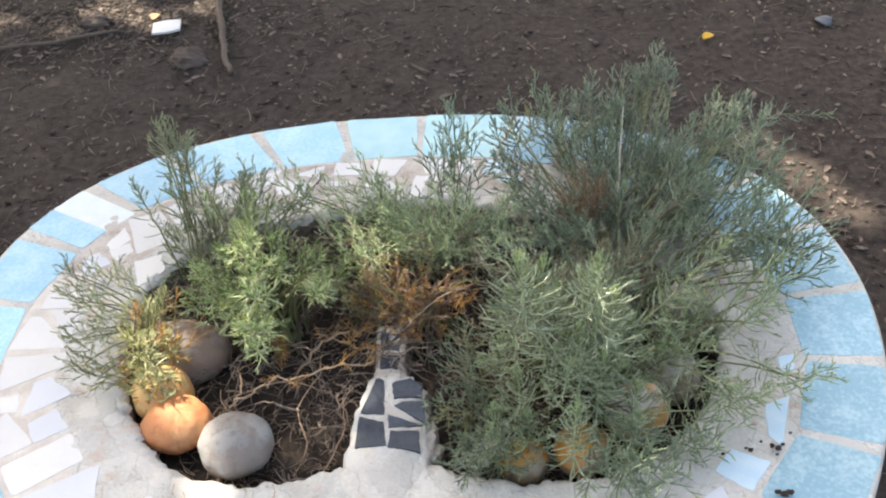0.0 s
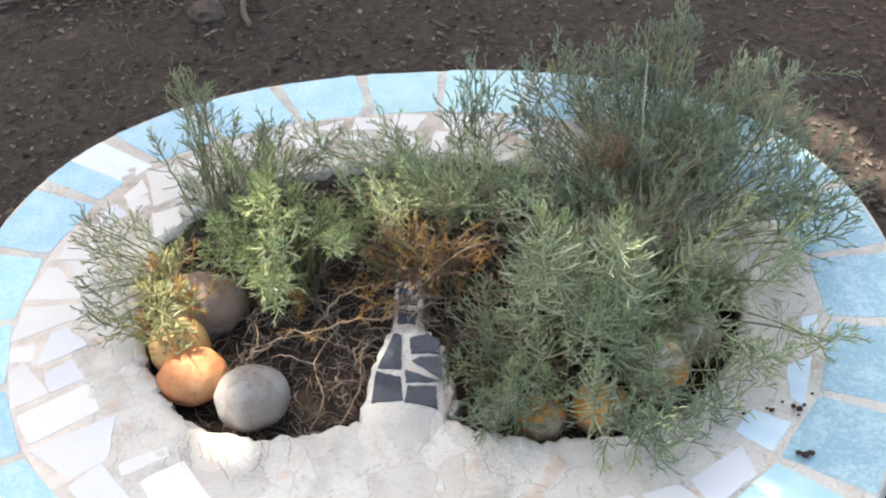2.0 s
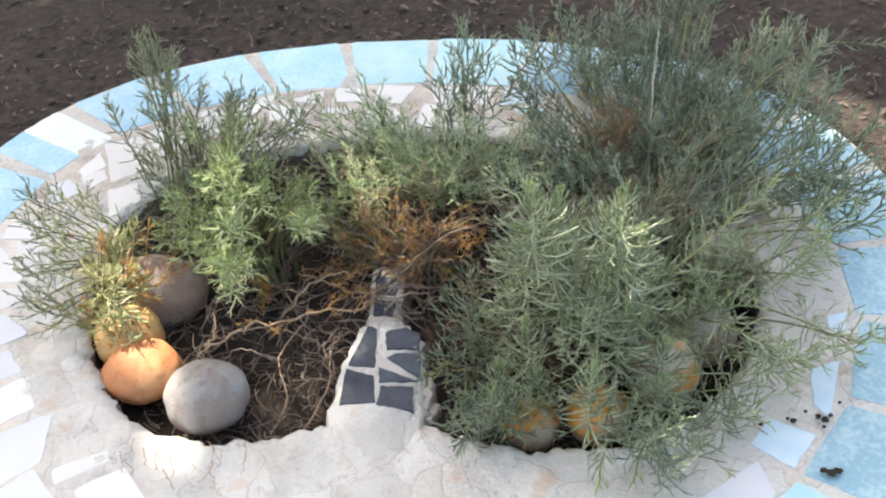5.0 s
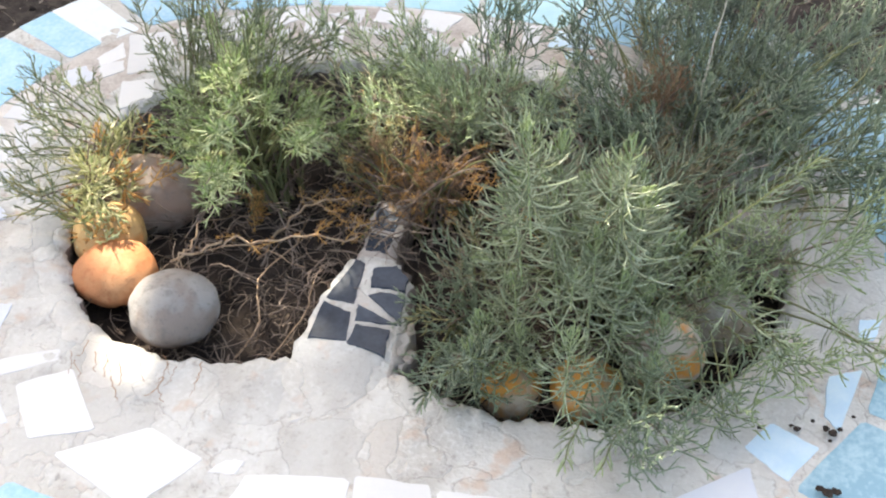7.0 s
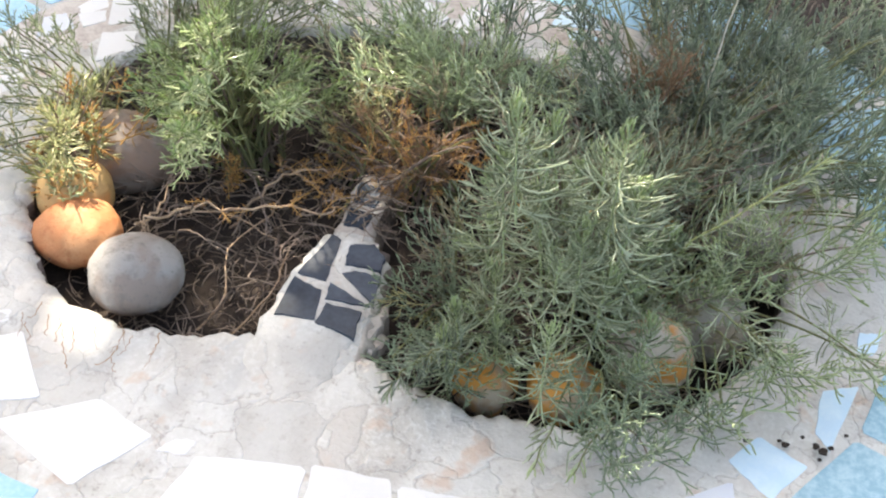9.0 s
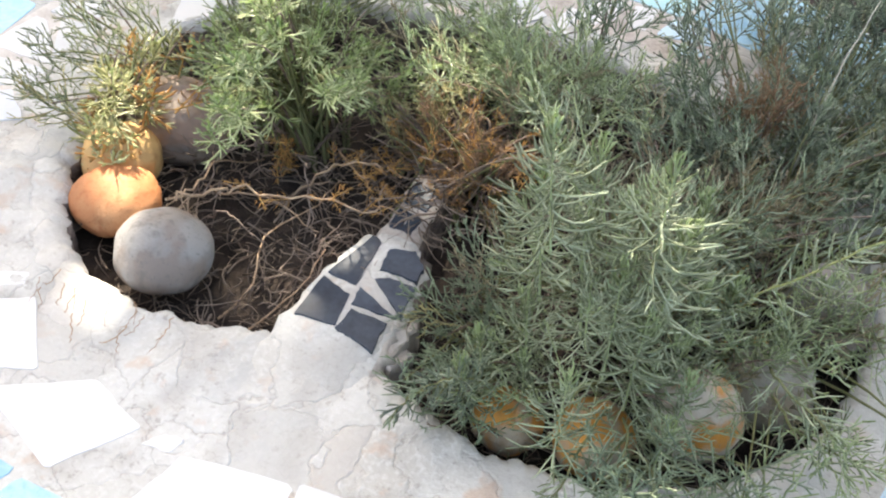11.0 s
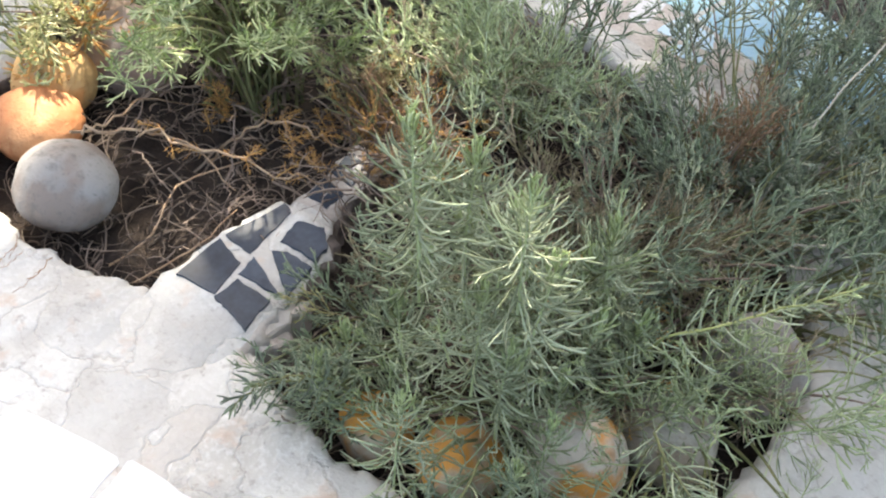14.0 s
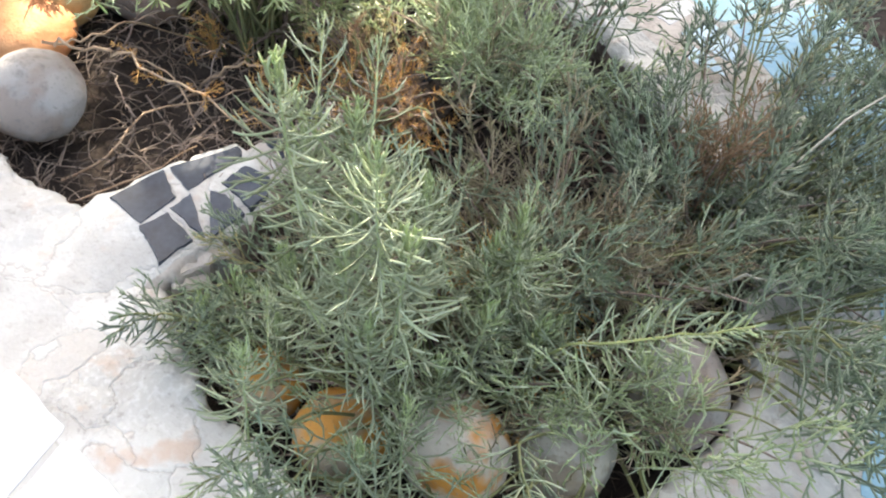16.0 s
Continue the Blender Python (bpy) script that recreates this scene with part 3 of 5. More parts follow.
# ---- stones ----
def stone(x, y, z, rx, ry, rz, material, label, seed, turn=0, crease=0.0):
    """A water-worn stone; crease: depth of a groove over its top."""
    bm = bmesh.new()
    bmesh.ops.create_icosphere(bm, subdivisions=5, radius=1)
    for v in bm.verts:
        c = v.co
        f = 1 + 0.09 * noise.noise(c * 1.1 + Vector((seed, 0, 0))) + 0.03 * noise.noise(c * 3 + Vector((0, seed, 0))) + 0.006 * noise.noise(c * 11 + Vector((0, seed, 5)))
        if crease:
            f -= crease * math.exp(-((c.x - 0.15 + 0.12 * math.sin(3 * c.z)) / 0.07) ** 2)
        v.co = Vector((c.x * rx, c.y * ry, c.z * rz)) * f
    ob = tagged(smooth(solid("stone", bm, material)), label, "stone", "stones in the bed")
    ob.matrix_world = pose(x, y, z, 0, 0, turn)
    return ob


stone(-0.417, 1.174, 0.256, 0.058, 0.055, 0.045, M_GREYSTONE, "smooth round grey river stone on the soil", 1)
stone(-0.522, 1.230, 0.246, 0.057, 0.052, 0.035, M_ORANGE, "smooth orange stone with a crease beside the rim", 2, 8, 0.035)
stone(-0.552, 1.292, 0.252, 0.050, 0.048, 0.043, M_YELLOW, "smooth ochre yellow stone under the leaves", 3)
stone(-0.540, 1.400, 0.234, 0.078, 0.060, 0.054, M_TANSTONE, "large round brownish grey stone under the shrub", 4)
stone(0.023, 1.133, 0.236, 0.037, 0.036, 0.034, M_AMBER, "orange and ochre stone under silvery leaves", 5)
stone(0.112, 1.147, 0.240, 0.043, 0.042, 0.040, M_AMBER, "orange and grey stone at the rim", 6)
stone(0.200, 1.206, 0.258, 0.050, 0.048, 0.050, M_PATCHY, "patchy pale grey and orange stone under leaves", 7)
stone(0.261, 1.284, 0.246, 0.048, 0.046, 0.046, M_OLIVESTONE, "dull olive grey stone under the shrub", 8)
stone(0.297, 1.395, 0.268, 0.052, 0.051, 0.050, M_GREYSTONE, "pale grey stone at the bed's edge", 9)


# ---- shrubs with thread-like leaves ----
def ribbon(points, radii, across):
    """Vertices and triangles of a flat thread along points, broad along across."""
    p = np.array(points, float)
    d = np.gradient(p, axis=0)
    d /= np.linalg.norm(d, axis=1)[:, None] + 1e-9
    u = np.array(across, float)[None, :] - d * (d @ np.array(across, float))[:, None]
    u /= np.linalg.norm(u, axis=1)[:, None] + 1e-9
    v = np.cross(d, u) * 0.4
    r = np.array(radii, float)[:, None]
    co = np.stack([p + u * r, p + v * r, p - u * r, p - v * r], axis=1).reshape(-1, 3)
    tris = []
    for i in range(len(p) - 1):
        for j in range(4):
            k, q = (j + 1) % 4, i * 4
            tris += [(q + j, q + k, q + 4 + k), (q + j, q + 4 + k, q + 4 + j)]
    return co, np.array(tris)


def leafy(heap, line, seed, count, leaf, width, low=104, high=28, start=0.1, lobes=(0, 1, 1, 2), fork=(1, 2, 3), spread=(0.28, 0.55), curl=(0.5, 1.25), flat=False):
    """Leaves in a spiral along line: they leave it at low degrees near its foot and at high near its tip, and curl towards the tip."""
    rng = random.Random(seed)
    n = len(line) - 1
    for i in range(count):
        f = (i + 0.5) / count
        t = (start + (1 - start) * f ** 0.9) * n
        k = min(int(t), n - 1)
        p, along = line[k].lerp(line[k + 1], t - k), (line[k + 1] - line[k]).normalized()
        u = along.cross(Vector((1, 0, 0)) if abs(along.x) < 0.8 else Vector((0, 1, 0))).normalized()
        v = along.cross(u)
        az = i * 2.39996 + rng.uniform(-0.4, 0.4)
        side = u * math.cos(az) + v * math.sin(az)
        across = along.cross(side)
        way = radians(low + (high - low) * f + rng.uniform(-13, 13))
        ln = leaf * (0.78 + 0.22 * math.sin(math.pi * min(1, 1.6 * f))) * (1 - 0.55 * f * f) * rng.uniform(0.72, 1.12)
        bend, sway, pts = rng.uniform(*curl), rng.uniform(-0.35, 0.35), []
        for q in range(5):
            pts.append(p.copy())
            p = p + (side * math.sin(way) + along * math.cos(way) + across * sway * q / 4).normalized() * ln / 4
            way -= bend / 4
        y = float(np.clip(f * 2.4 - 1.72, 0, 0.65))
        w = width * rng.uniform(0.85, 1.15)
        radii = [w * 0.65, w * 0.9, w, w * 0.95, w * 0.5]
        heap.add(*(ribbon(pts, radii, across) if flat else tube(pts, radii, 3)), np.full(20 if flat else 15, y))
        for q in range(rng.choice(lobes)):
            k = rng.choice(fork)
            s = 1 if (q + i) % 2 else -1
            d = ((pts[k + 1] - pts[k - 1]).normalized() + across * s * rng.uniform(*spread)).normalized()
            e = ((pts[4] - pts[3]).normalized() + across * s * 0.25).normalized()
            l2 = ln * rng.uniform(0.3, 0.52)
            arm = [pts[k], pts[k] + d * l2 * 0.5, pts[k] + d * l2 * 0.5 + (d + e).normalized() * l2 * 0.5]
            radii = [w * 0.75, w * 0.9, w * 0.5]
            heap.add(*(ribbon(arm, radii, across) if flat else tube(arm, radii, 3)), np.full(12 if flat else 9, y))


def sprig(seed, length=0.11, count=32, leaf=0.046, width=0.00095, **more):
    """A leafy shoot along +z. Vertices, triangles, youth."""
    heap = Heap()
    heap.add(*tube([(0, 0, -0.012), (0.002, 0, length * 0.5), (0, 0.001, length)], [0.0016, 0.0013, 0.0007], 4), np.full(12, 0.5))
    leafy(heap, [Vector((0, 0, 0)), Vector((0.002, 0, length * 0.5)), Vector((0, 0.001, length))], seed, count, leaf, width, **more)
    return np.concatenate(heap.co), np.concatenate(heap.tris), np.concatenate(heap.young)


def lace(seed, length=0.12, count=11, leaf=0.045, width=0.0009):
    """An open, thin shoot along +z: a few long threads, each forked again and again."""
    rng = random.Random(seed)
    heap = Heap()
    heap.add(*tube([(0, 0, -0.02), (0.003, 0.002, length * 0.4), (-0.002, 0.001, length * 0.75), (0, 0, length)], [0.0015, 0.0012, 0.0009, 0.0006], 4), np.full(16, 0.1))

    def thread(p, way, ln, w, depth):
        bent = (way + Vector((rng.uniform(-0.15, 0.15), rng.uniform(-0.15, 0.15), 0.28))).normalized()
        q, r = p + way * ln * 0.5, p + way * ln * 0.5 + bent * ln * 0.5
        heap.add(*tube([p, q, r], [w, w, w * (0.6 if depth == 0 else 0.9)], 3), np.full(9, 0.25 if depth else 0.45))
        if depth:
            side = way.cross(Vector((rng.uniform(-1, 1), rng.uniform(-1, 1), rng.uniform(-1, 1)))).normalized()
            for s in (-1, 1):
                thread(q if s > 0 else r, (bent + side * s * rng.uniform(0.45, 0.8)).normalized(), ln * rng.uniform(0.5, 0.75), w * 0.92, depth - 1)
            if rng.random() < 0.6:
                thread(r, bent, ln * 0.5, w * 0.9, 0)
    for i in range(count):
        f = (i + 0.7) / count
        az, el = i * 2.4 + rng.uniform(-0.5, 0.5), radians(62 - 42 * f + rng.uniform(-10, 10))
        way = Vector((math.cos(az) * math.sin(el), math.sin(az) * math.sin(el), math.cos(el)))
        thread(Vector((0, 0, length * f)), way, leaf * rng.uniform(0.5, 0.8) * (1.1 - 0.5 * f), width, 2)
    return np.concatenate(heap.co), np.concatenate(heap.tris), np.concatenate(heap.young)


LACE = [lace(80 + i, 0.11 + 0.015 * (i % 3), 6 + (i % 3), 0.062, 0.0013) for i in range(5)]
SPRIGS = [sprig(i, 0.085 + 0.012 * (i % 3), 18 + 2 * (i % 4), 0.052 + 0.004 * (i % 3), 0.00085, lobes=(1, 1, 2, 2, 3)) for i in range(7)]
PLUMES = [sprig(40 + i, 0.155, 60, 0.062, 0.00120, low=116, high=24, lobes=(0, 0, 1, 1, 2), fork=(2, 3)) for i in range(5)]
BROAD = [sprig(60 + i, 0.075, 15 + i, 0.046, 0.00145, low=96, high=34, lobes=(2, 2, 3, 4), spread=(0.5, 0.85), curl=(0.2, 0.9), flat=True) for i in range(4)]
STAR = [sprig(70 + i, 0.05, 9 + i, 0.048, 0.0021, low=92, high=45, lobes=(2, 3, 3, 4), spread=(0.45, 0.8), curl=(0.1, 0.6), flat=True) for i in range(3)]
TALL = [sprig(90 + i, 0.10, 16 + i, 0.046, 0.00125, low=88, high=26, lobes=(1, 2, 2, 3), spread=(0.4, 0.75), curl=(0.3, 1.0)) for i in range(5)]
BARE = [sprig(20 + i, 0.07, 14, 0.030, 0.0009, lobes=(1, 2, 2), spread=(0.4, 0.8)) for i in range(4)]


def placed(shape, at, way, size, spin):
    co, tris, young = shape
    w = Vector(way).normalized()
    m = np.array((w.to_track_quat("Z", "Y").to_matrix() @ Euler((0, 0, spin)).to_matrix()).to_3x3())
    return (co * size) @ m.T + np.array(at), tris, young


def bezier(a, b, c, n=9):
    return [a * (1 - t) ** 2 + b * 2 * t * (1 - t) + c * t * t for t in (i / (n - 1) for i in range(n))]


def wavy(points, n, amount, seed):
    """A crooked line through points."""
    out, rng = [], random.Random(seed)
    m = len(points) - 1
    for i in range(n + 1):
        t = i / n * m
        k = min(int(t), m - 1)
        p = Vector(points[k]).lerp(Vector(points[k + 1]), t - k)
        out.append(p + Vector([rng.uniform(-amount, amount) for _ in range(3)]))
    return out


def shrub(label, base, clumps, material, seed, spread=0.045, count=3, side=4, size=1.0, dry=0.0, forms=None, shoots=(), withered_as=None, foot=0.03):
    """clumps: tips (x, y, z) round which branches end. Each branch is a stem with its leafy shoots."""
    rng = random.Random(seed)
    root = tagged(new("shrub"), label, "shrub", "shrubs in the bed")
    root.location = base
    b = Vector(base)
    shapes = forms or SPRIGS
    for x, y, z in clumps:
        for i in range(count):
            a, r = rng.uniform(0, 2 * math.pi), math.sqrt(rng.random()) if i else 0
            tip = Vector((x + spread * r * math.cos(a), y + spread * r * math.sin(a), z + rng.uniform(-0.6, 0.3) * spread * (1 if i else 0))) - b
            plume = not i and not forms
            if plume:
                up = Vector((tip.x * 0.25 + rng.uniform(-0.04, 0.04), tip.y * 0.25 + rng.uniform(-0.04, 0.04), 0.6)).normalized()
                tip = tip + Vector((0, 0, 0.05)) - up * 0.05
            ctrl = Vector((tip.x * rng.uniform(0.3, 0.5), tip.y * rng.uniform(0.3, 0.5), max(tip.z, 0.09) * rng.uniform(0.6, 0.95)))
            start = Vector((rng.uniform(-foot, foot), rng.uniform(-foot, foot), -0.015))
            line = bezier(start, ctrl, tip)
            stem = Heap()
            stem.add(*tube(line, [0.0026 - 0.0018 * k / 8 for k in range(9)], 5))
            withered = rng.random() < dry
            ob = stem.make("branch", M_DEADTWIG if withered or rng.random() < 0.25 else M_STEM, root)
            leaves = Heap()
            end = (line[-1] - line[-2]).normalized()
            way = up if plume else end * 0.6 + Vector((0, 0, 0.75)) + Vector((rng.uniform(-1, 1), rng.uniform(-1, 1), 0)) * 0.15
            grown = size if plume else size * rng.uniform(0.85, 1.08)
            leaves.add(*placed(rng.choice(PLUMES if plume else shapes), line[-1] + (up * (0.05 - 0.155 * size) if plume else way.normalized() * -0.06), way, grown, rng.uniform(0, 6)))
            for k in range(side):
                t = rng.uniform(0.3, 0.95)
                p = line[min(8, int(t * 8.99))]
                q = end * 0.35 + Vector((rng.uniform(-1, 1), rng.uniform(-1, 1), rng.uniform(0.0, 0.9)))
                leaves.add(*placed(rng.choice(shapes), p, q, size * rng.uniform(0.45, 0.85), rng.uniform(0, 6)))
            tagged(leaves.make("leaves", (withered_as or M_DRY) if withered else material, ob), kind="stuff")
    for pts, dense in shoots:
        line = wavy([Vector(p) - b for p in pts], 16, 0.0015, seed)
        stem = Heap()
        w = 0.0018 if dense else 0.0020
        stem.add(*tube(line, [w * (1 - 0.55 * k / 16) for k in range(17)], 5))
        ob = stem.make("branch", M_YOUNGSTEM if dense > 1 else M_STEM if dense else M_PALESTEM, root)
        if dense:
            leaves = Heap()
            leafy(leaves, line, seed * 7 + len(pts), 16 + 16 * dense, 0.050 * size, 0.0010, low=78, high=36, start=0.3, lobes=(0, 1, 1, 2), curl=(0.2, 0.9))
            tagged(leaves.make("leaves", material, ob), kind="stuff")
    return root


shrub("low shrub with pale green forked leaves", (-0.40, 1.47, SOIL), [
    (-0.355, 1.293, 0.485), (-0.362, 1.243, 0.44), (-0.375, 1.35, 0.47), (-0.39, 1.40, 0.475), (-0.41, 1.46, 0.47), (-0.44, 1.50, 0.43), (-0.46, 1.47, 0.41),
    (-0.395, 1.31, 0.40), (-0.40, 1.34, 0.38), (-0.43, 1.37, 0.39), (-0.42, 1.42, 0.41), (-0.44, 1.39, 0.40),
    (-0.48, 1.37, 0.37), (-0.51, 1.41, 0.37), (-0.50, 1.45, 0.41), (-0.51, 1.50, 0.36), (-0.46, 1.43, 0.37), (-0.50, 1.62, 0.41), (-0.42, 1.63, 0.40), (-0.42, 1.55, 0.43),
    (-0.36, 1.52, 0.41), (-0.31, 1.48, 0.38), (-0.30, 1.54, 0.36), (-0.25, 1.50, 0.36), (-0.26, 1.47, 0.35), (-0.265, 1.40, 0.41), (-0.26, 1.335, 0.445), (-0.30, 1.45, 0.37), (-0.34, 1.55, 0.37),
    (-0.41, 1.44, 0.37), (-0.38, 1.47, 0.38), (-0.345, 1.42, 0.415)], M_LEAF_Y, 1, 0.035, 3, 0, 0.72, 0.0, BROAD + STAR, foot=0.06)
shrub("small yellowing tuft drooping over the stones", (-0.600, 1.350, SOIL), [
    (-0.565, 1.285, 0.315), (-0.540, 1.268, 0.318), (-0.592, 1.31, 0.325), (-0.560, 1.335, 0.345), (-0.545, 1.365, 0.35), (-0.525, 1.345, 0.335), (-0.590, 1.37, 0.35), (-0.553, 1.258, 0.302), (-0.53, 1.25, 0.30), (-0.575, 1.272, 0.306), (-0.575, 1.43, 0.345), (-0.60, 1.41, 0.34), (-0.555, 1.455, 0.35)], M_LEAF_S, 11, 0.03, 2, 0, 0.85, 0.22, BROAD[:2] + STAR, shoots=[
    ([(-0.60, 1.35, 0.2), (-0.585, 1.32, 0.31), (-0.555, 1.29, 0.325), (-0.52, 1.275, 0.30)], 1)], foot=0.04)
shrub("sparse grey-green shrub spilling over the white tiles", (-0.54, 1.46, SOIL), [
    (-0.73, 1.50, 0.33), (-0.70, 1.43, 0.335), (-0.67, 1.35, 0.335), (-0.625, 1.275, 0.325), (-0.64, 1.39, 0.335), (-0.66, 1.30, 0.325), (-0.61, 1.45, 0.35)], M_LEAF_T, 7, 0.035, 2, 1, 0.75, 0.12, LACE, withered_as=M_OLIVE, foot=0.05)
shrub("thin upright olive green twigs at the far rim", (-0.52, 1.58, SOIL), [
    (-0.46, 1.70, 0.34), (-0.50, 1.66, 0.33), (-0.43, 1.66, 0.34), (-0.57, 1.66, 0.34), (-0.625, 1.84, 0.355), (-0.60, 1.82, 0.35), (-0.565, 1.80, 0.35), (-0.53, 1.64, 0.31), (-0.47, 1.69, 0.305), (-0.41, 1.70, 0.31), (-0.35, 1.71, 0.31), (-0.55, 1.58, 0.31), (-0.38, 1.66, 0.31)], M_LEAF_T, 31, 0.03, 2, 1, 0.8, 0.0, LACE + SPRIGS[:2], foot=0.07, shoots=[
    ([(-0.52, 1.60, 0.2), (-0.555, 1.66, 0.32), (-0.60, 1.75, 0.38), (-0.635, 1.86, 0.395)], 1),
    ([(-0.55, 1.60, 0.2), (-0.57, 1.70, 0.33), (-0.565, 1.78, 0.38), (-0.57, 1.83, 0.385)], 1),
    ([(-0.56, 1.58, 0.2), (-0.60, 1.62, 0.32), (-0.63, 1.66, 0.36), (-0.655, 1.70, 0.38)], 1),
    ([(-0.50, 1.60, 0.2), (-0.53, 1.67, 0.33), (-0.555, 1.72, 0.37), (-0.565, 1.765, 0.385)], 1),
    ([(-0.50, 1.58, 0.2), (-0.51, 1.65, 0.33), (-0.505, 1.69, 0.36), (-0.50, 1.73, 0.375)], 1),
    ([(-0.47, 1.60, 0.2), (-0.46, 1.65, 0.33), (-0.455, 1.68, 0.36), (-0.45, 1.72, 0.37)], 1)])
shrub("thin bare-looking sprig of grey-green threads", (-0.08, 1.66, SOIL), [
    (-0.075, 1.775, 0.375), (-0.10, 1.70, 0.34), (-0.04, 1.70, 0.35)], M_LEAF_D, 17, 0.03, 2, 1, 1.0, 0.0, LACE)
shrub("low green shrub at the far side of the bed", (-0.10, 1.60, SOIL), [
    (-0.27, 1.60, 0.325), (-0.21, 1.53, 0.345), (-0.13, 1.53, 0.345), (-0.05, 1.57, 0.35), (0.0, 1.515, 0.37), (-0.20, 1.64, 0.305),
    (-0.10, 1.65, 0.305), (-0.16, 1.58, 0.33), (0.02, 1.64, 0.32), (-0.27, 1.53, 0.345), (-0.08, 1.50, 0.36), (-0.29, 1.69, 0.33), (-0.21, 1.71, 0.31), (-0.36, 1.69, 0.33)], M_LEAF, 2, 0.045, 2, 4, 0.9, 0.06, SPRIGS[:3] + LACE, withered_as=M_DULL)
shrub("small withered orange sprig under the green shrub", (-0.385, 1.40, SOIL), [
    (-0.36, 1.347, 0.30), (-0.365, 1.355, 0.285), (-0.355, 1.365, 0.295)], M_DRY, 53, 0.02, 2, 2, 0.5, 0.0, BARE, foot=0.02)
shrub("withered orange-brown shrub in the middle of the bed", (-0.15, 1.46, SOIL), [
    (-0.208, 1.447, 0.332), (-0.232, 1.468, 0.330), (-0.225, 1.427, 0.297), (-0.205, 1.46, 0.31), (-0.19, 1.43, 0.30), (-0.063, 1.393, 0.375), (-0.085, 1.41, 0.35), (-0.10, 1.43, 0.345), (-0.07, 1.44, 0.35),
    (-0.17, 1.40, 0.30), (-0.15, 1.42, 0.31), (-0.12, 1.40, 0.31), (-0.14, 1.45, 0.325), (-0.11, 1.46, 0.335), (-0.16, 1.48, 0.325),
    (-0.25, 1.45, 0.31), (-0.27, 1.43, 0.29), (-0.17, 1.37, 0.295), (-0.09, 1.37, 0.31), (-0.03, 1.41, 0.35), (-0.13, 1.36, 0.30),
    (-0.19, 1.53, 0.32), (-0.24, 1.51, 0.33)], M_RUSSET, 3, 0.03, 3, 3, 0.5, 0.55, BARE, foot=0.10)
shrub("half-dry yellowish sprigs beside the withered shrub", (-0.22, 1.50, SOIL), [
    (-0.27, 1.44, 0.33), (-0.25, 1.42, 0.325), (-0.28, 1.47, 0.34), (-0.22, 1.49, 0.345), (-0.235, 1.46, 0.34), (-0.16, 1.45, 0.315), (-0.18, 1.50, 0.34), (-0.30, 1.44, 0.33)], M_OLIVE, 13, 0.03, 2, 2, 0.55, 0.1, BARE + BROAD[:1], foot=0.06)
shrub("bushy shrub with silvery green thread-like leaves", (0.09, 1.30, SOIL), [
    (0.029, 1.152, 0.575), (0.132, 1.152, 0.568), (0.061, 1.200, 0.525), (0.107, 1.150, 0.44), (0.140, 1.146, 0.39), (0.055, 1.21, 0.43), (0.019, 1.165, 0.345),
    (0.172, 1.20, 0.32), (0.135, 1.30, 0.36), (0.175, 1.25, 0.35), (0.20, 1.30, 0.31), (0.0, 1.25, 0.33), (0.085, 1.26, 0.42), (0.155, 1.168, 0.49), (0.015, 1.190, 0.48), (0.148, 1.312, 0.40)], M_LEAF, 4, 0.035, 2, 1, 1.0)
shrub("low silvery green shoots drooping over the near stones", (0.10, 1.22, SOIL), [
    (0.095, 1.060, 0.385), (0.030, 1.142, 0.285), (-0.017, 1.137, 0.305), (-0.021, 1.104, 0.295), (0.19, 1.145, 0.33), (0.185, 1.10, 0.315)], M_LEAF, 14, 0.028, 1, 1, 0.85, foot=0.06, shoots=[
    ([(0.12, 1.22, 0.2), (0.15, 1.10, 0.34), (0.16, 1.04, 0.33), (0.14, 0.985, 0.315)], 1),
    ([(0.12, 1.22, 0.2), (0.12, 1.10, 0.34), (0.11, 1.03, 0.32), (0.10, 0.985, 0.31)], 1)])
shrub("open grey-green sprigs spilling over the near rim", (0.17, 1.18, SOIL), [
    (0.165, 1.02, 0.345), (0.19, 1.05, 0.325), (0.225, 1.065, 0.32), (0.14, 1.03, 0.325), (0.255, 1.085, 0.315), (0.175, 1.00, 0.32), (0.21, 1.03, 0.31), (0.14, 1.06, 0.33), (0.27, 1.12, 0.32)], M_LEAF_D, 24, 0.028, 1, 1, 0.85, 0.0, LACE, foot=0.05)
shrub("spreading shrub with green thread-like leaves", (0.25, 1.38, SOIL), [
    (0.40, 1.37, 0.36), (0.33, 1.32, 0.325), (0.26, 1.265, 0.325), (0.36, 1.315, 0.33), (0.45, 1.197, 0.315), (0.34, 1.18, 0.32), (0.266, 1.09, 0.31),
    (0.20, 1.24, 0.32), (0.17, 1.32, 0.335)], M_LEAF, 5, 0.04, 2, 2, 0.95, 0.08, SPRIGS[:3] + LACE, withered_as=M_DULL, shoots=[
    ([(0.19, 1.31, 0.2), (0.20, 1.30, 0.31), (0.225, 1.305, 0.355), (0.273, 1.327, 0.395), (0.312, 1.338, 0.433), (0.350, 1.347, 0.474)], 2),
    ([(0.25, 1.32, 0.2), (0.271, 1.223, 0.30), (0.29, 1.19, 0.31), (0.341, 1.173, 0.31), (0.39, 1.172, 0.315)], 1),
    ([(0.25, 1.36, 0.2), (0.26, 1.20, 0.36), (0.30, 1.17, 0.36), (0.33, 1.16, 0.35)], 1)])
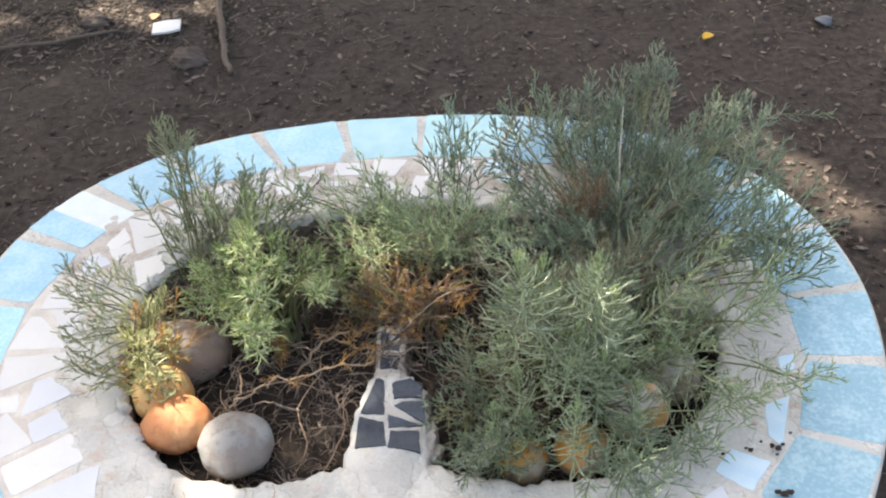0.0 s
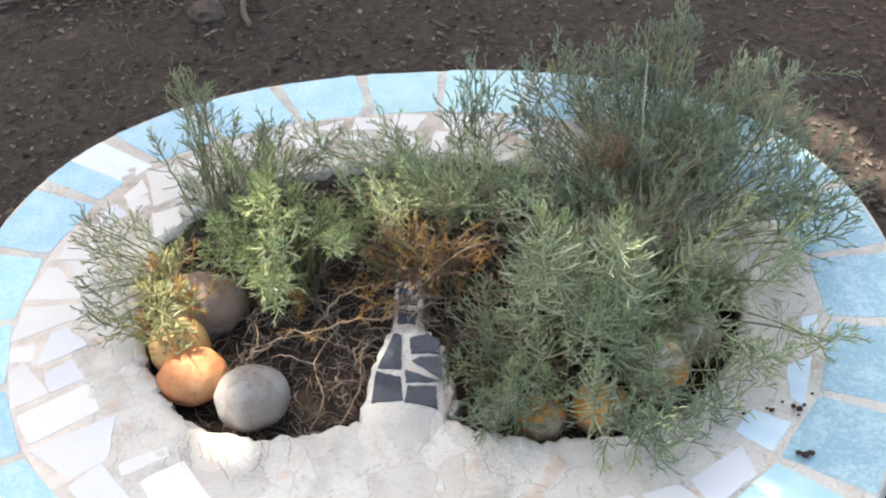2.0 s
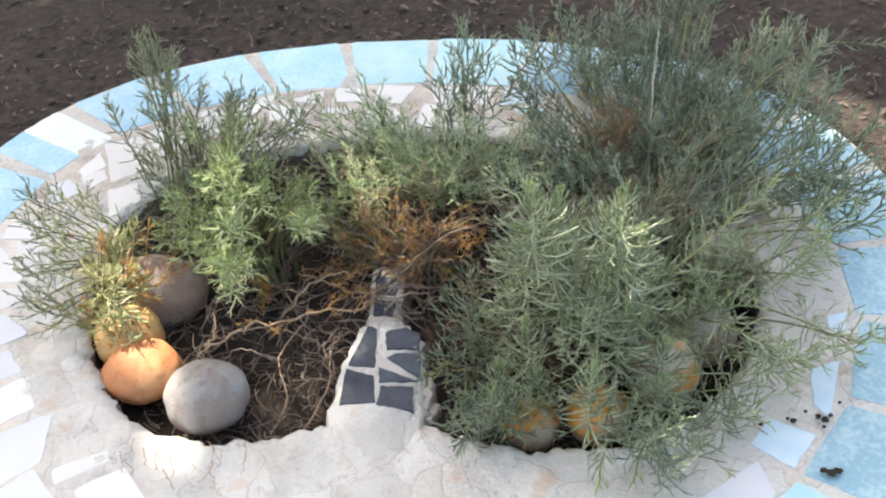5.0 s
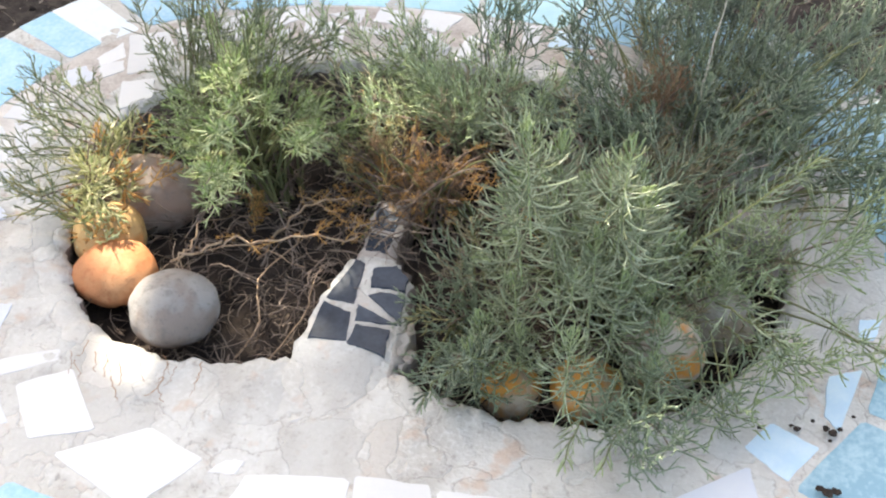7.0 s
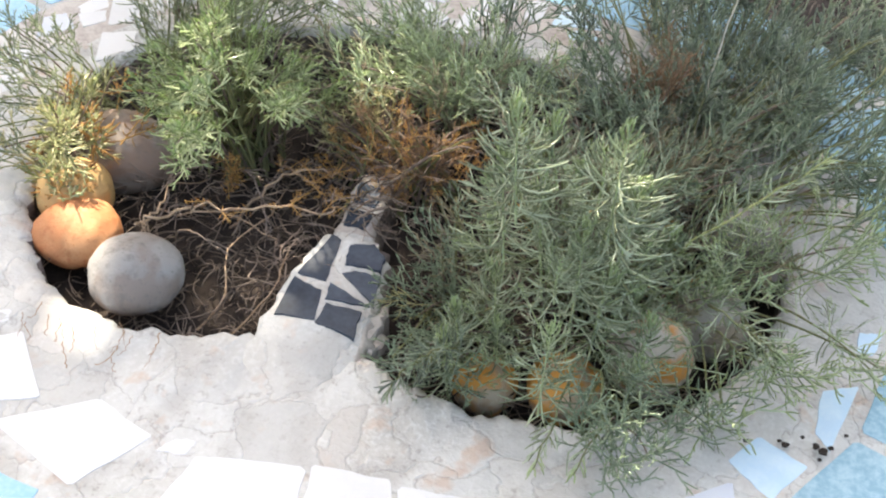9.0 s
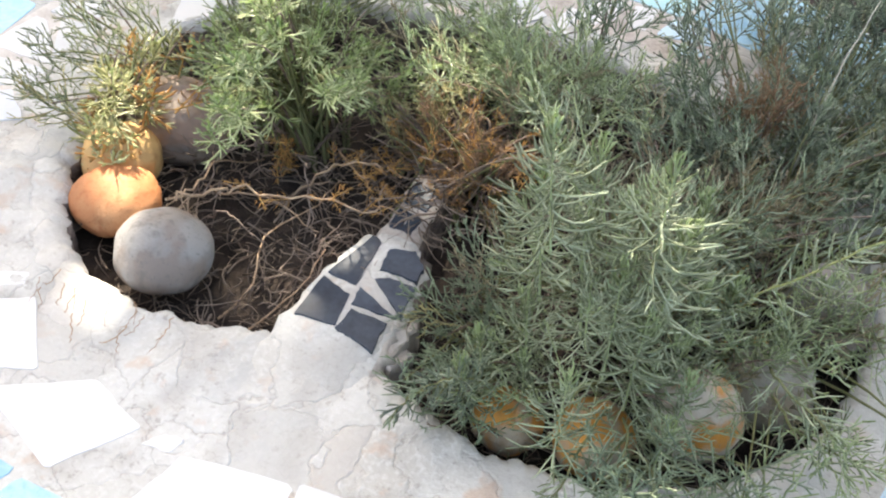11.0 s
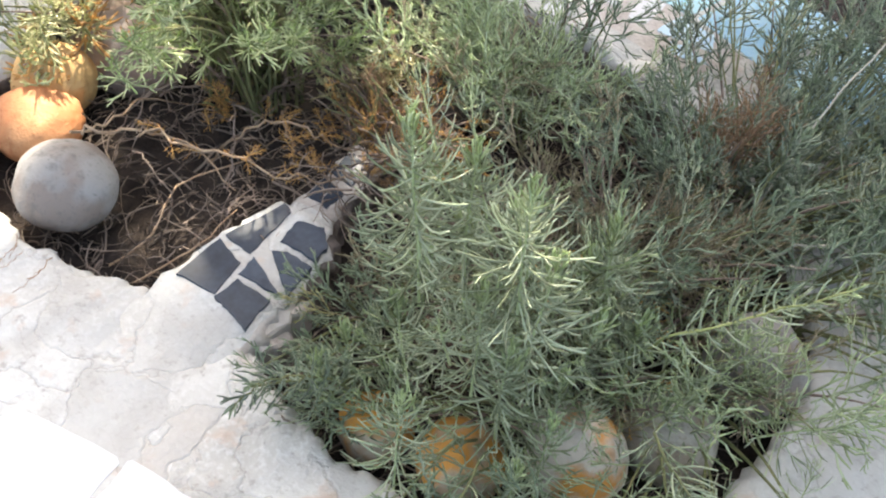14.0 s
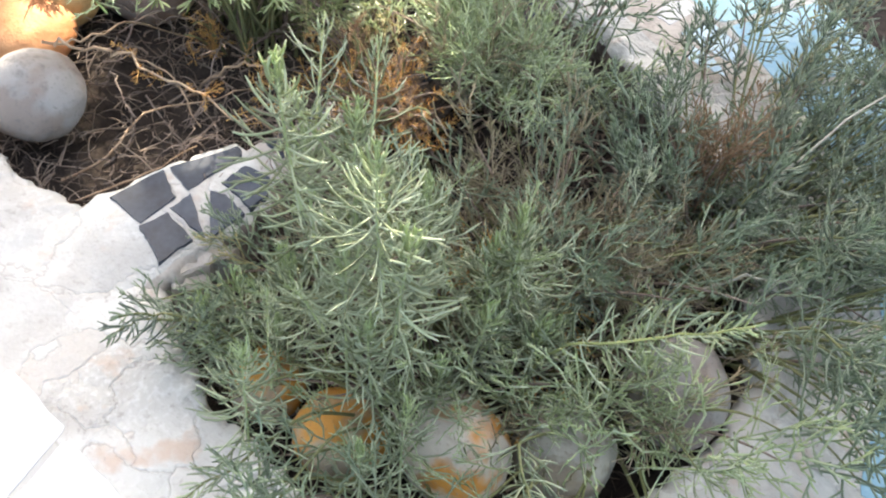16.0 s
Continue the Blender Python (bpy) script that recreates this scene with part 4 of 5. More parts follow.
shrub("dull brownish low shrub between the green ones", (0.12, 1.42, SOIL), [
    (0.06, 1.36, 0.32), (0.15, 1.38, 0.33), (0.05, 1.45, 0.33), (0.20, 1.42, 0.34), (0.12, 1.47, 0.335), (-0.02, 1.40, 0.32), (0.26, 1.46, 0.33), (0.10, 1.40, 0.34), (0.16, 1.46, 0.345), (0.22, 1.50, 0.33)], M_DULL, 8, 0.05, 3, 3, 0.8, 0.0, SPRIGS[:3] + BARE)
shrub("thin green sprigs growing through the brown thicket", (0.12, 1.40, SOIL), [
    (0.05, 1.33, 0.36), (0.12, 1.36, 0.37), (0.20, 1.37, 0.36), (0.0, 1.42, 0.35), (0.09, 1.44, 0.37), (0.18, 1.45, 0.37), (0.26, 1.40, 0.37), (0.24, 1.49, 0.36), (0.05, 1.50, 0.36), (0.31, 1.46, 0.36)], M_LEAF_D, 28, 0.04, 2, 1, 0.85, 0.1, SPRIGS[:2] + LACE, withered_as=M_DULL, foot=0.08)
shrub("thin loose sprigs hanging over the row of stones", (0.16, 1.26, SOIL), [
    (0.01, 1.11, 0.285), (0.055, 1.12, 0.295), (0.15, 1.175, 0.315), (0.255, 1.25, 0.325), (0.29, 1.33, 0.345), (0.105, 1.125, 0.315), (0.205, 1.19, 0.345), (0.03, 1.12, 0.30)], M_LEAF, 33, 0.03, 1, 1, 0.75, 0.1, LACE + SPRIGS[:2], withered_as=M_DULL, foot=0.05)
shrub("thicket of dead brown stems under the green shrubs", (0.14, 1.36, SOIL), [
    (x + 0.02 * math.sin(9 * y), y, 0.285 + 0.03 * math.sin(31 * x + 17 * y)) for x in (-0.04, 0.03, 0.10, 0.17, 0.24, 0.31) for y in (1.24, 1.31, 1.38, 1.45, 1.52)], M_DULL, 18, 0.04, 1, 2, 0.7, 0.12, LACE + BARE, foot=0.15)
shrub("small withered orange-brown clump inside the tall shrub", (0.15, 1.58, SOIL), [
    (0.13, 1.64, 0.325), (0.17, 1.63, 0.33), (0.15, 1.61, 0.33), (0.19, 1.66, 0.33)], M_RUSSET, 19, 0.03, 3, 2, 0.6, 0.0, LACE + BARE)
shrub("low grey-green sprigs beside the slate ridge", (-0.03, 1.26, SOIL), [
    (-0.07, 1.20, 0.295), (-0.065, 1.175, 0.285), (-0.07, 1.135, 0.268), (-0.04, 1.15, 0.275), (-0.045, 1.11, 0.262), (-0.01, 1.13, 0.285), (-0.07, 1.27, 0.305), (-0.03, 1.20, 0.31), (-0.06, 1.33, 0.31), (-0.030, 1.066, 0.325), (-0.045, 1.085, 0.305)], M_LEAF_D, 20, 0.03, 2, 1, 0.7, 0.08, LACE + BARE, withered_as=M_OLIVE, foot=0.05, shoots=[
    ([(0.03, 1.16, 0.2), (-0.005, 1.11, 0.32), (-0.025, 1.07, 0.355), (-0.038, 1.033, 0.372)], 1),
    ([(0.01, 1.15, 0.2), (-0.03, 1.10, 0.31), (-0.055, 1.06, 0.325), (-0.065, 1.035, 0.31)], 1)])
shrub("tall dark green shrub leaning over the rim", (0.20, 1.56, SOIL), [
    (0.084, 1.652, 0.315), (0.189, 1.787, 0.315), (0.303, 2.024, 0.315), (0.355, 1.999, 0.345), (0.406, 1.841, 0.345), (0.471, 1.849, 0.345), (0.328, 1.68, 0.34), (0.218, 1.611, 0.33), (0.118, 1.568, 0.32), (0.305, 1.809, 0.32), (0.184, 1.703, 0.315), (0.227, 1.779, 0.315), (0.293, 1.747, 0.315), (0.315, 1.627, 0.315), (0.265, 1.572, 0.315), (0.245, 1.891, 0.315), (0.079, 1.584, 0.315), (0.019, 1.595, 0.315), (0.153, 1.8, 0.31), (0.225, 1.869, 0.315), (0.315, 1.829, 0.315), (0.122, 1.872, 0.3), (0.196, 1.936, 0.315), (0.345, 1.67, 0.345), (0.355, 1.774, 0.345), (0.435, 1.677, 0.345), (0.355, 1.585, 0.39), (0.343, 1.617, 0.34), (0.44, 1.84, 0.33), (0.41, 1.73, 0.37), (0.337, 1.566, 0.35), (0.276, 2.046, 0.3), (0.337, 2.036, 0.305), (0.12, 1.95, 0.32), (0.204, 1.995, 0.305), (0.05, 1.92, 0.3), (0.03, 1.78, 0.31)], M_LEAF_D, 6, 0.05, 3, 1, 0.95, 0.0, TALL + LACE[:1], shoots=[
    ([(0.20, 1.56, 0.2), (0.215, 1.60, 0.295), (0.221, 1.655, 0.325), (0.231, 1.73, 0.355), (0.250, 1.85, 0.375)], 0),
    ([(0.23, 1.45, 0.2), (0.248, 1.476, 0.306), (0.277, 1.503, 0.334), (0.311, 1.538, 0.325), (0.335, 1.57, 0.29)], 0),
    ([(0.22, 1.58, 0.2), (0.40, 1.70, 0.38), (0.50, 1.76, 0.40), (0.62, 1.78, 0.38)], 1)])

shrub("dense dark green undergrowth at the foot of the tall shrub", (0.20, 1.58, SOIL), [
    (x + 0.02 * math.sin(40 * y), y + 0.02 * math.sin(30 * x), 0.300 + 0.02 * math.sin(23 * x + 31 * y)) for x in (0.06, 0.14, 0.22, 0.30, 0.38) for y in (1.58, 1.67, 1.76, 1.85, 1.93)], M_LEAF_D, 47, 0.04, 1, 3, 0.85, 0.12, TALL[:3], withered_as=M_OLIVE, foot=0.10)
shrub("open grey-green shrub hanging over the blue tiles", (0.26, 1.50, SOIL), [
    (0.42, 1.506, 0.38), (0.46, 1.454, 0.36), (0.42, 1.41, 0.34), (0.47, 1.53, 0.35), (0.45, 1.60, 0.36), (0.47, 1.42, 0.33), (0.40, 1.46, 0.37), (0.44, 1.66, 0.36)], M_LEAF_D, 27, 0.045, 2, 1, 1.05, 0.0, LACE, withered_as=M_DULL, shoots=[
    ([(0.26, 1.50, 0.2), (0.36, 1.48, 0.36), (0.42, 1.46, 0.38), (0.48, 1.44, 0.36)], 1),
    ([(0.26, 1.52, 0.2), (0.42, 1.60, 0.40), (0.47, 1.72, 0.41), (0.50, 1.78, 0.39)], 1)])


# ---- dead twigs and litter on the soil ----
def twig(label, points, thick, sprout=0):
    co, tris = tube(points, [thick * (1 - 0.5 * i / (len(points) - 1)) for i in range(len(points))], 6)
    ob = tagged(mesh_np("twig", co, tris, M_TWIG), label, "twig", "dead twigs in the bed")
    if sprout:
        h = Heap()
        rng = random.Random(sprout)
        for i in range(13):
            j = rng.randrange(len(points) // 3, len(points))
            h.add(*placed(rng.choice(BARE), points[j], (rng.uniform(-1, 1), rng.uniform(-1, 1), rng.uniform(-0.3, 0.8)), rng.uniform(0.25, 0.42), rng.uniform(0, 6)))
        tagged(h.make("dry_leaves", M_DRY, ob), kind="stuff")
    return ob


twig("bare tan twig lying across the grey stone", wavy([(-0.414, 1.193, 0.318), (-0.409, 1.237, 0.305), (-0.422, 1.30, 0.29), (-0.42, 1.40, 0.21)], 12, 0.0035, 1), 0.0017)
twig("long tan twig with withered orange leaves", wavy([(-0.417, 1.20, 0.316), (-0.383, 1.237, 0.31), (-0.352, 1.258, 0.31), (-0.288, 1.268, 0.31), (-0.217, 1.286, 0.30), (-0.19, 1.32, 0.285), (-0.15, 1.46, 0.22)], 24, 0.006, 2), 0.0019, 5)
twig("thin bent twig arching over the soil", wavy([(-0.36, 1.33, 0.20), (-0.324, 1.343, 0.25), (-0.289, 1.364, 0.28), (-0.247, 1.374, 0.29), (-0.212, 1.381, 0.28), (-0.18, 1.44, 0.21)], 18, 0.005, 3), 0.0018, 6)


twig("crooked dead twig among the litter", wavy([(-0.46, 1.33, 0.21), (-0.41, 1.30, 0.24), (-0.35, 1.31, 0.25), (-0.28, 1.29, 0.24)], 12, 0.003, 7), 0.0017)
twig("forked dead twig on the soil", wavy([(-0.33, 1.14, 0.215), (-0.31, 1.19, 0.235), (-0.33, 1.25, 0.245), (-0.30, 1.33, 0.24), (-0.31, 1.40, 0.22)], 12, 0.003, 8), 0.0016)
twig("thin grey twig at the foot of the ridge", wavy([(-0.30, 1.125, 0.215), (-0.27, 1.15, 0.24), (-0.25, 1.20, 0.25), (-0.26, 1.27, 0.24)], 12, 0.002, 9), 0.0014)
twig("dead stem leaning on the ridge", wavy([(-0.34, 1.46, 0.205), (-0.30, 1.40, 0.26), (-0.25, 1.35, 0.285), (-0.20, 1.345, 0.275)], 12, 0.003, 10), 0.0018, 12)


def tangle():
    """Thin dead twigs arching between the left shrub and the ridge, each with a fork."""
    rng = random.Random(77)
    for i in range(38):
        x, y = rng.uniform(-0.47, -0.22), rng.uniform(1.20, 1.45)
        if math.hypot(x + 0.417, y - 1.174) < 0.075:
            continue
        a, ln = rng.uniform(-1.2, 1.4), rng.uniform(0.06, 0.13)
        d = Vector((math.cos(a), math.sin(a), 0))
        z, rise = rng.uniform(0.205, 0.225), rng.uniform(0.012, 0.06)
        pts = [Vector((x, y, z)) + d * ln * t + Vector((0, 0, rise * math.sin(math.pi * (0.1 + 0.75 * t)))) for t in (0, 0.25, 0.5, 0.75, 1)]
        w = rng.uniform(0.0007, 0.0016)
        line = wavy(pts, 10, 0.0038, i + 30)
        co, tris = tube(line, [w * (1 - 0.06 * k) for k in range(11)], 5)
        ob = tagged(mesh_np("twig", co, tris, M_DEADTWIG), "thin tan dead twig in the tangle beside the ridge", "twig", "dead twigs in the bed")
        for q in range(2):
            k = rng.choice((3, 5, 7))
            f = (line[k] - line[k - 1]).normalized() + Vector((rng.uniform(-0.7, 0.7), rng.uniform(-0.7, 0.7), rng.uniform(-0.1, 0.6)))
            co, tris = tube(wavy([line[k], line[k] + f * 0.02, line[k] + f * 0.042], 4, 0.0012, i + 60 + q), [w * 0.7, w * 0.6, w * 0.55, w * 0.5, w * 0.35], 4)
            mesh_np("fork", co, tris, M_DEADTWIG, ob)


tangle()
for k in range(16):
    rng = random.Random(k + 300)
    a, d0, bow = 218 + 1.25 * k + rng.uniform(-0.8, 0.8), rng.uniform(0.04, 0.3), rng.uniform(-0.4, 0.4)
    x, y = ring_xy(a, d0)
    lean = radians(rng.uniform(-100, -40))
    d = Vector((math.cos(lean), math.sin(lean), 0))
    side = Vector((-d.y, d.x, 0)) * bow
    line = wavy([Vector((x, y, 0)) + (d + side * t) * rng.uniform(0.025, 0.04) * t for t in (0, 0.35, 0.7, 1)], 8, 0.0020, k + 90)
    w = rng.uniform(0.0004, 0.0008)
    co, tris = tube([(p.x, p.y, TOP + 0.0012 + 0.001 * math.sin(q)) for q, p in enumerate(line)], [w * (1 - 0.05 * q) for q in range(9)], 5)
    tagged(mesh_np("root_fibre", co, tris, M_ROOT), "thin rusty brown root lying on the plaster rim", "root", "roots on the rim")


def dry_sprig(x, y, z, turn):
    h = Heap()
    for k in range(2):
        h.add(*placed(BARE[k], (0, 0, 0.002), (math.cos(turn + 0.9 * k), math.sin(turn + 0.9 * k), 0.5), 0.75, k))
    ob = tagged(h.make("dry_sprig", M_DRY), "small withered orange sprig lying on the brownish stone", "dry sprig")
    ob.location = (x, y, z)


dry_sprig(-0.515, 1.372, 0.281, 0.2)


def build_litter():
    rng = random.Random(9)
    h = Heap()
    for i in range(3400):
        a, r = rng.uniform(0, 2 * math.pi), math.sqrt(rng.random()) * 0.97
        rr = radius(HOLE, a) * r
        x, y = CX + rr * math.cos(a), CY + rr * math.sin(a)
        if -0.25 < x < -0.10 and y < 1.31:
            continue
        d, thick = rng.uniform(0, 2 * math.pi), rng.random()
        ln, z = rng.uniform(0.018, 0.062), (SOIL if not -0.24 < x < -0.11 else TOP - 0.012) + rng.uniform(0.002, 0.022 + 0.03 * thick)
        bend, tilt, pts = rng.uniform(-2.4, 2.4), rng.uniform(-0.3, 0.7), []
        p = Vector((x, y, z))
        for k in range(6):
            pts.append(p.copy())
            p = p + Vector((math.cos(d), math.sin(d), tilt)) * ln / 5
            d += bend / 5 + rng.uniform(-0.22, 0.22)
            tilt -= rng.uniform(0, 0.3)
        w = 0.0005 + 0.0005 * thick if thick < 0.85 else 0.0009 + 0.0009 * rng.random()
        h.add(*tube(pts, [w, w, w * 0.95, w * 0.9, w * 0.8, w * 0.5], 3))
    return tagged(h.make("twig_litter", M_LITTERTWIG), "tangle of fine dead twigs on the soil", "litter", kind="stuff")


build_litter()


# ---- litter on the ground ----
def about(rng):
    """A place on the ground round the planter, denser towards it."""
    a, r = rng.uniform(0, 2 * math.pi), 0.75 + abs(rng.gauss(0, 1.35))
    return CX + r * math.cos(a), CY + r * math.sin(a)


def build_gravel():
    rng = random.Random(4)
    h = Heap()
    bm = bmesh.new()
    bmesh.ops.create_icosphere(bm, subdivisions=1, radius=1)
    co = np.array([v.co[:] for v in bm.verts])
    tris = np.array([[v.index for v in f.verts] for f in bm.faces])
    bm.free()
    for i in range(23000):
        x, y = about(rng)
        if math.hypot((x - CX) / 0.80, (y - CY) / 0.70) < 1:
            continue
        s = min(0.0013 / rng.random() ** 0.55, 0.0095 if x < 0.5 else 0.006)
        sc = np.array([rng.uniform(0.7, 1.4), rng.uniform(0.7, 1.4), rng.uniform(0.35, 0.8)]) * s
        a = rng.uniform(0, 6.3)
        m = np.array([[math.cos(a), -math.sin(a), 0], [math.sin(a), math.cos(a), 0], [0, 0, 1]])
        jig = co * (1 + 0.4 * np.array([rng.uniform(-1, 1) for _ in co])[:, None])
        z = lie(x, y)
        h.add((jig * sc) @ m.T + np.array([x, y, z + s * 0.15]), tris)
    return tagged(h.make("gravel", M_PEBBLE), "scattered small stones and clods on the earth", "gravel", kind="stuff")


def build_leaf_litter():
    rng = random.Random(14)
    h = Heap()
    for i in range(17200):
        x, y = about(rng) if i < 14000 else (rng.gauss(-1.05, 0.28), rng.gauss(2.95, 0.12)) if i < 16400 else (rng.gauss(0.95, 0.25), rng.gauss(2.95, 0.12))
        if math.hypot((x - CX) / 0.80, (y - CY) / 0.70) < 1:
            continue
        z = lie(x, y) + 0.003
        if rng.random() < 0.35:
            d, ln = rng.uniform(0, 6.3), rng.uniform(0.015, 0.07)
            w = rng.uniform(0.0005, 0.0015)
            pts = [(x + math.cos(d + 0.06 * k) * ln * k / 3, y + math.sin(d + 0.06 * k) * ln * k / 3, z + rng.uniform(-0.001, 0.004)) for k in range(4)]
            h.add(*tube(pts, [w, w, w, w * 0.5], 4))
        else:
            s, a = rng.uniform(0.0025, 0.010) if rng.random() < 0.9 else rng.uniform(0.010, 0.017), rng.uniform(0, 6.3)
            c = np.array([(-1, 0, 0.1), (-0.3, 0.42, 0.25), (0.5, 0.3, 0.2), (1, 0, 0.05), (0.5, -0.3, 0.3), (-0.3, -0.42, 0.15), (0, 0, -0.05)]) * s
            m = np.array([[math.cos(a), -math.sin(a), 0], [math.sin(a), math.cos(a), 0], [0, 0, 1]])
            h.add(c @ m.T + np.array([x, y, z]), np.array([(6, i, (i + 1) % 6) for i in range(6)]))
    return tagged(h.make("leaf_litter", M_DEBRIS), "dry fallen leaves and sticks on the earth", "litter", kind="stuff")


build_gravel()
build_leaf_litter()


def chip():
    bm = bmesh.new()
    for z in (0.0, 0.008):
        for x, y in ((-0.036, -0.017), (0.002, -0.022), (0.034, -0.02), (0.037, 0.016), (0.0, 0.021), (-0.033, 0.02)):
            bm.verts.new((x, y, z))
    bm.verts.ensure_lookup_table()
    bm.faces.new(bm.verts[6:]), bm.faces.new(list(reversed(bm.verts[:6])))
    for i in range(6):
        j = (i + 1) % 6
        bm.faces.new((bm.verts[i], bm.verts[j], bm.verts[j + 6], bm.verts[i + 6]))
    bmesh.ops.bevel(bm, geom=bm.edges[:], offset=0.0012, segments=1, affect="EDGES")
    ob = tagged(solid("tile_chip", bm, M_WHITE), "broken white tile chip lying in the litter", "tile chip")
    ob.matrix_world = pose(-0.885, 2.885, 0.014, 6, -4, 8) @ Matrix.Diagonal((1.12, 1.3, 1, 1))


def fallen_leaf(x, y, z, size, turn, material, label):
    bm = bmesh.new()
    rows = []
    for i in range(7):
        t = i / 6
        w = size * 0.42 * math.sin(math.pi * (0.06 + 0.9 * t)) ** 0.8
        rows.append([bm.verts.new((size * (t - 0.5), s * w, 0.004 + 0.25 * size * abs(s) * w / size + 0.1 * size * math.sin(3 * t))) for s in (-1, -0.5, 0, 0.5, 1)])
    for p, q in zip(rows, rows[1:]):
        for j in range(4):
            bm.faces.new((p[j], p[j + 1], q[j + 1], q[j]))
    ob = smooth(solid("fallen_leaf", bm, material))
    mod = ob.modifiers.new("thickness", "SOLIDIFY")
    mod.thickness = 0.0006
    ob.matrix_world = pose(x, y, z, 0, 0, turn)
    return tagged(ob, label, "leaf")


def stick(points, thick, label):
    co, tris = tube(wavy(points, 12, thick * 0.35, len(label)), [thick * (1.1 - 0.035 * k) for k in range(13)], 8)
    return tagged(mesh_np("stick", co, tris, M_BARK), label, "stick")


def rock(x, y, z, r, label):
    bm = bmesh.new()
    bmesh.ops.create_icosphere(bm, subdivisions=3, radius=1)
    for v in bm.verts:
        v.co = Vector((v.co.x * r * 1.2, v.co.y * r, v.co.z * r * 0.7)) * (1 + 0.45 * noise.noise(v.co * 1.9 + Vector((x * 9, y * 9, 0))) + 0.12 * noise.noise(v.co * 6))
    ob = tagged(solid("rock", bm, M_EARTHROCK), label, "rock")
    ob.matrix_world = pose(x, y, z)


chip()
fallen_leaf(0.575, 2.675, 0.006, 0.034, 30, M_YELLEAF, "curled yellow leaf on the earth")
fallen_leaf(0.878, 2.714, 0.006, 0.05, 120, M_BLUELEAF, "pale blue-grey scrap on the earth")
fallen_leaf(-0.93, 2.955, 0.008, 0.034, 70, M_ORANGE, "orange dry leaf beside the tile chip")
stick([(-0.78, 3.20, 0.02), (-0.745, 2.95, 0.022), (-0.725, 2.86, 0.02), (-0.70, 2.72, 0.014), (-0.672, 2.64, 0.012)], 0.0105, "crooked grey stick lying on the earth")
stick([(-1.62, 2.74, 0.01), (-1.35, 2.83, 0.014), (-1.19, 2.85, 0.012), (-1.02, 2.90, 0.012)], 0.007, "thin pale stick on the earth")
stick([(-0.20, 2.63, 0.008), (-0.15, 2.58, 0.01)], 0.006, "short pale stick on the earth")
rock(-0.80, 2.73, 0.004, 0.042, "earthy brown rock half sunk in the ground")
rock(0.718, 1.918, 0.006, 0.018, "pale rock beside the planter")
rock(-1.10, 2.95, 0.012, 0.03, "small brown rock in the litter")


def crumb(x, y, r, seed):
    bm = bmesh.new()
    bmesh.ops.create_icosphere(bm, subdivisions=2, radius=1)
    for v in bm.verts:
        v.co = Vector((v.co.x * r * 1.2, v.co.y * r, v.co.z * r * 0.7)) * (1 + 0.5 * noise.noise(v.co * 1.8 + Vector((seed, 0, 0))))
    ob = tagged(solid("soil_crumb", bm, M_SOIL), "dark crumb of soil on the tiled rim", "soil crumb", "soil crumbs on the rim")
    ob.matrix_world = pose(x, y, TOP + 0.002 + r * 0.5)


for i, (x, y, r) in enumerate([(0.394, 1.111, 0.006), (0.386, 1.116, 0.005), (0.402, 1.118, 0.004), (0.354, 1.110, 0.005), (0.348, 1.114, 0.003), (0.313, 1.105, 0.0035), (0.418, 1.139, 0.003), (0.385, 1.028, 0.008), (0.394, 1.032, 0.006), (0.377, 1.033, 0.005), (0.372, 1.125, 0.003), (0.39, 1.10, 0.003)]):
    crumb(x, y, r * 0.72, i * 3.1)


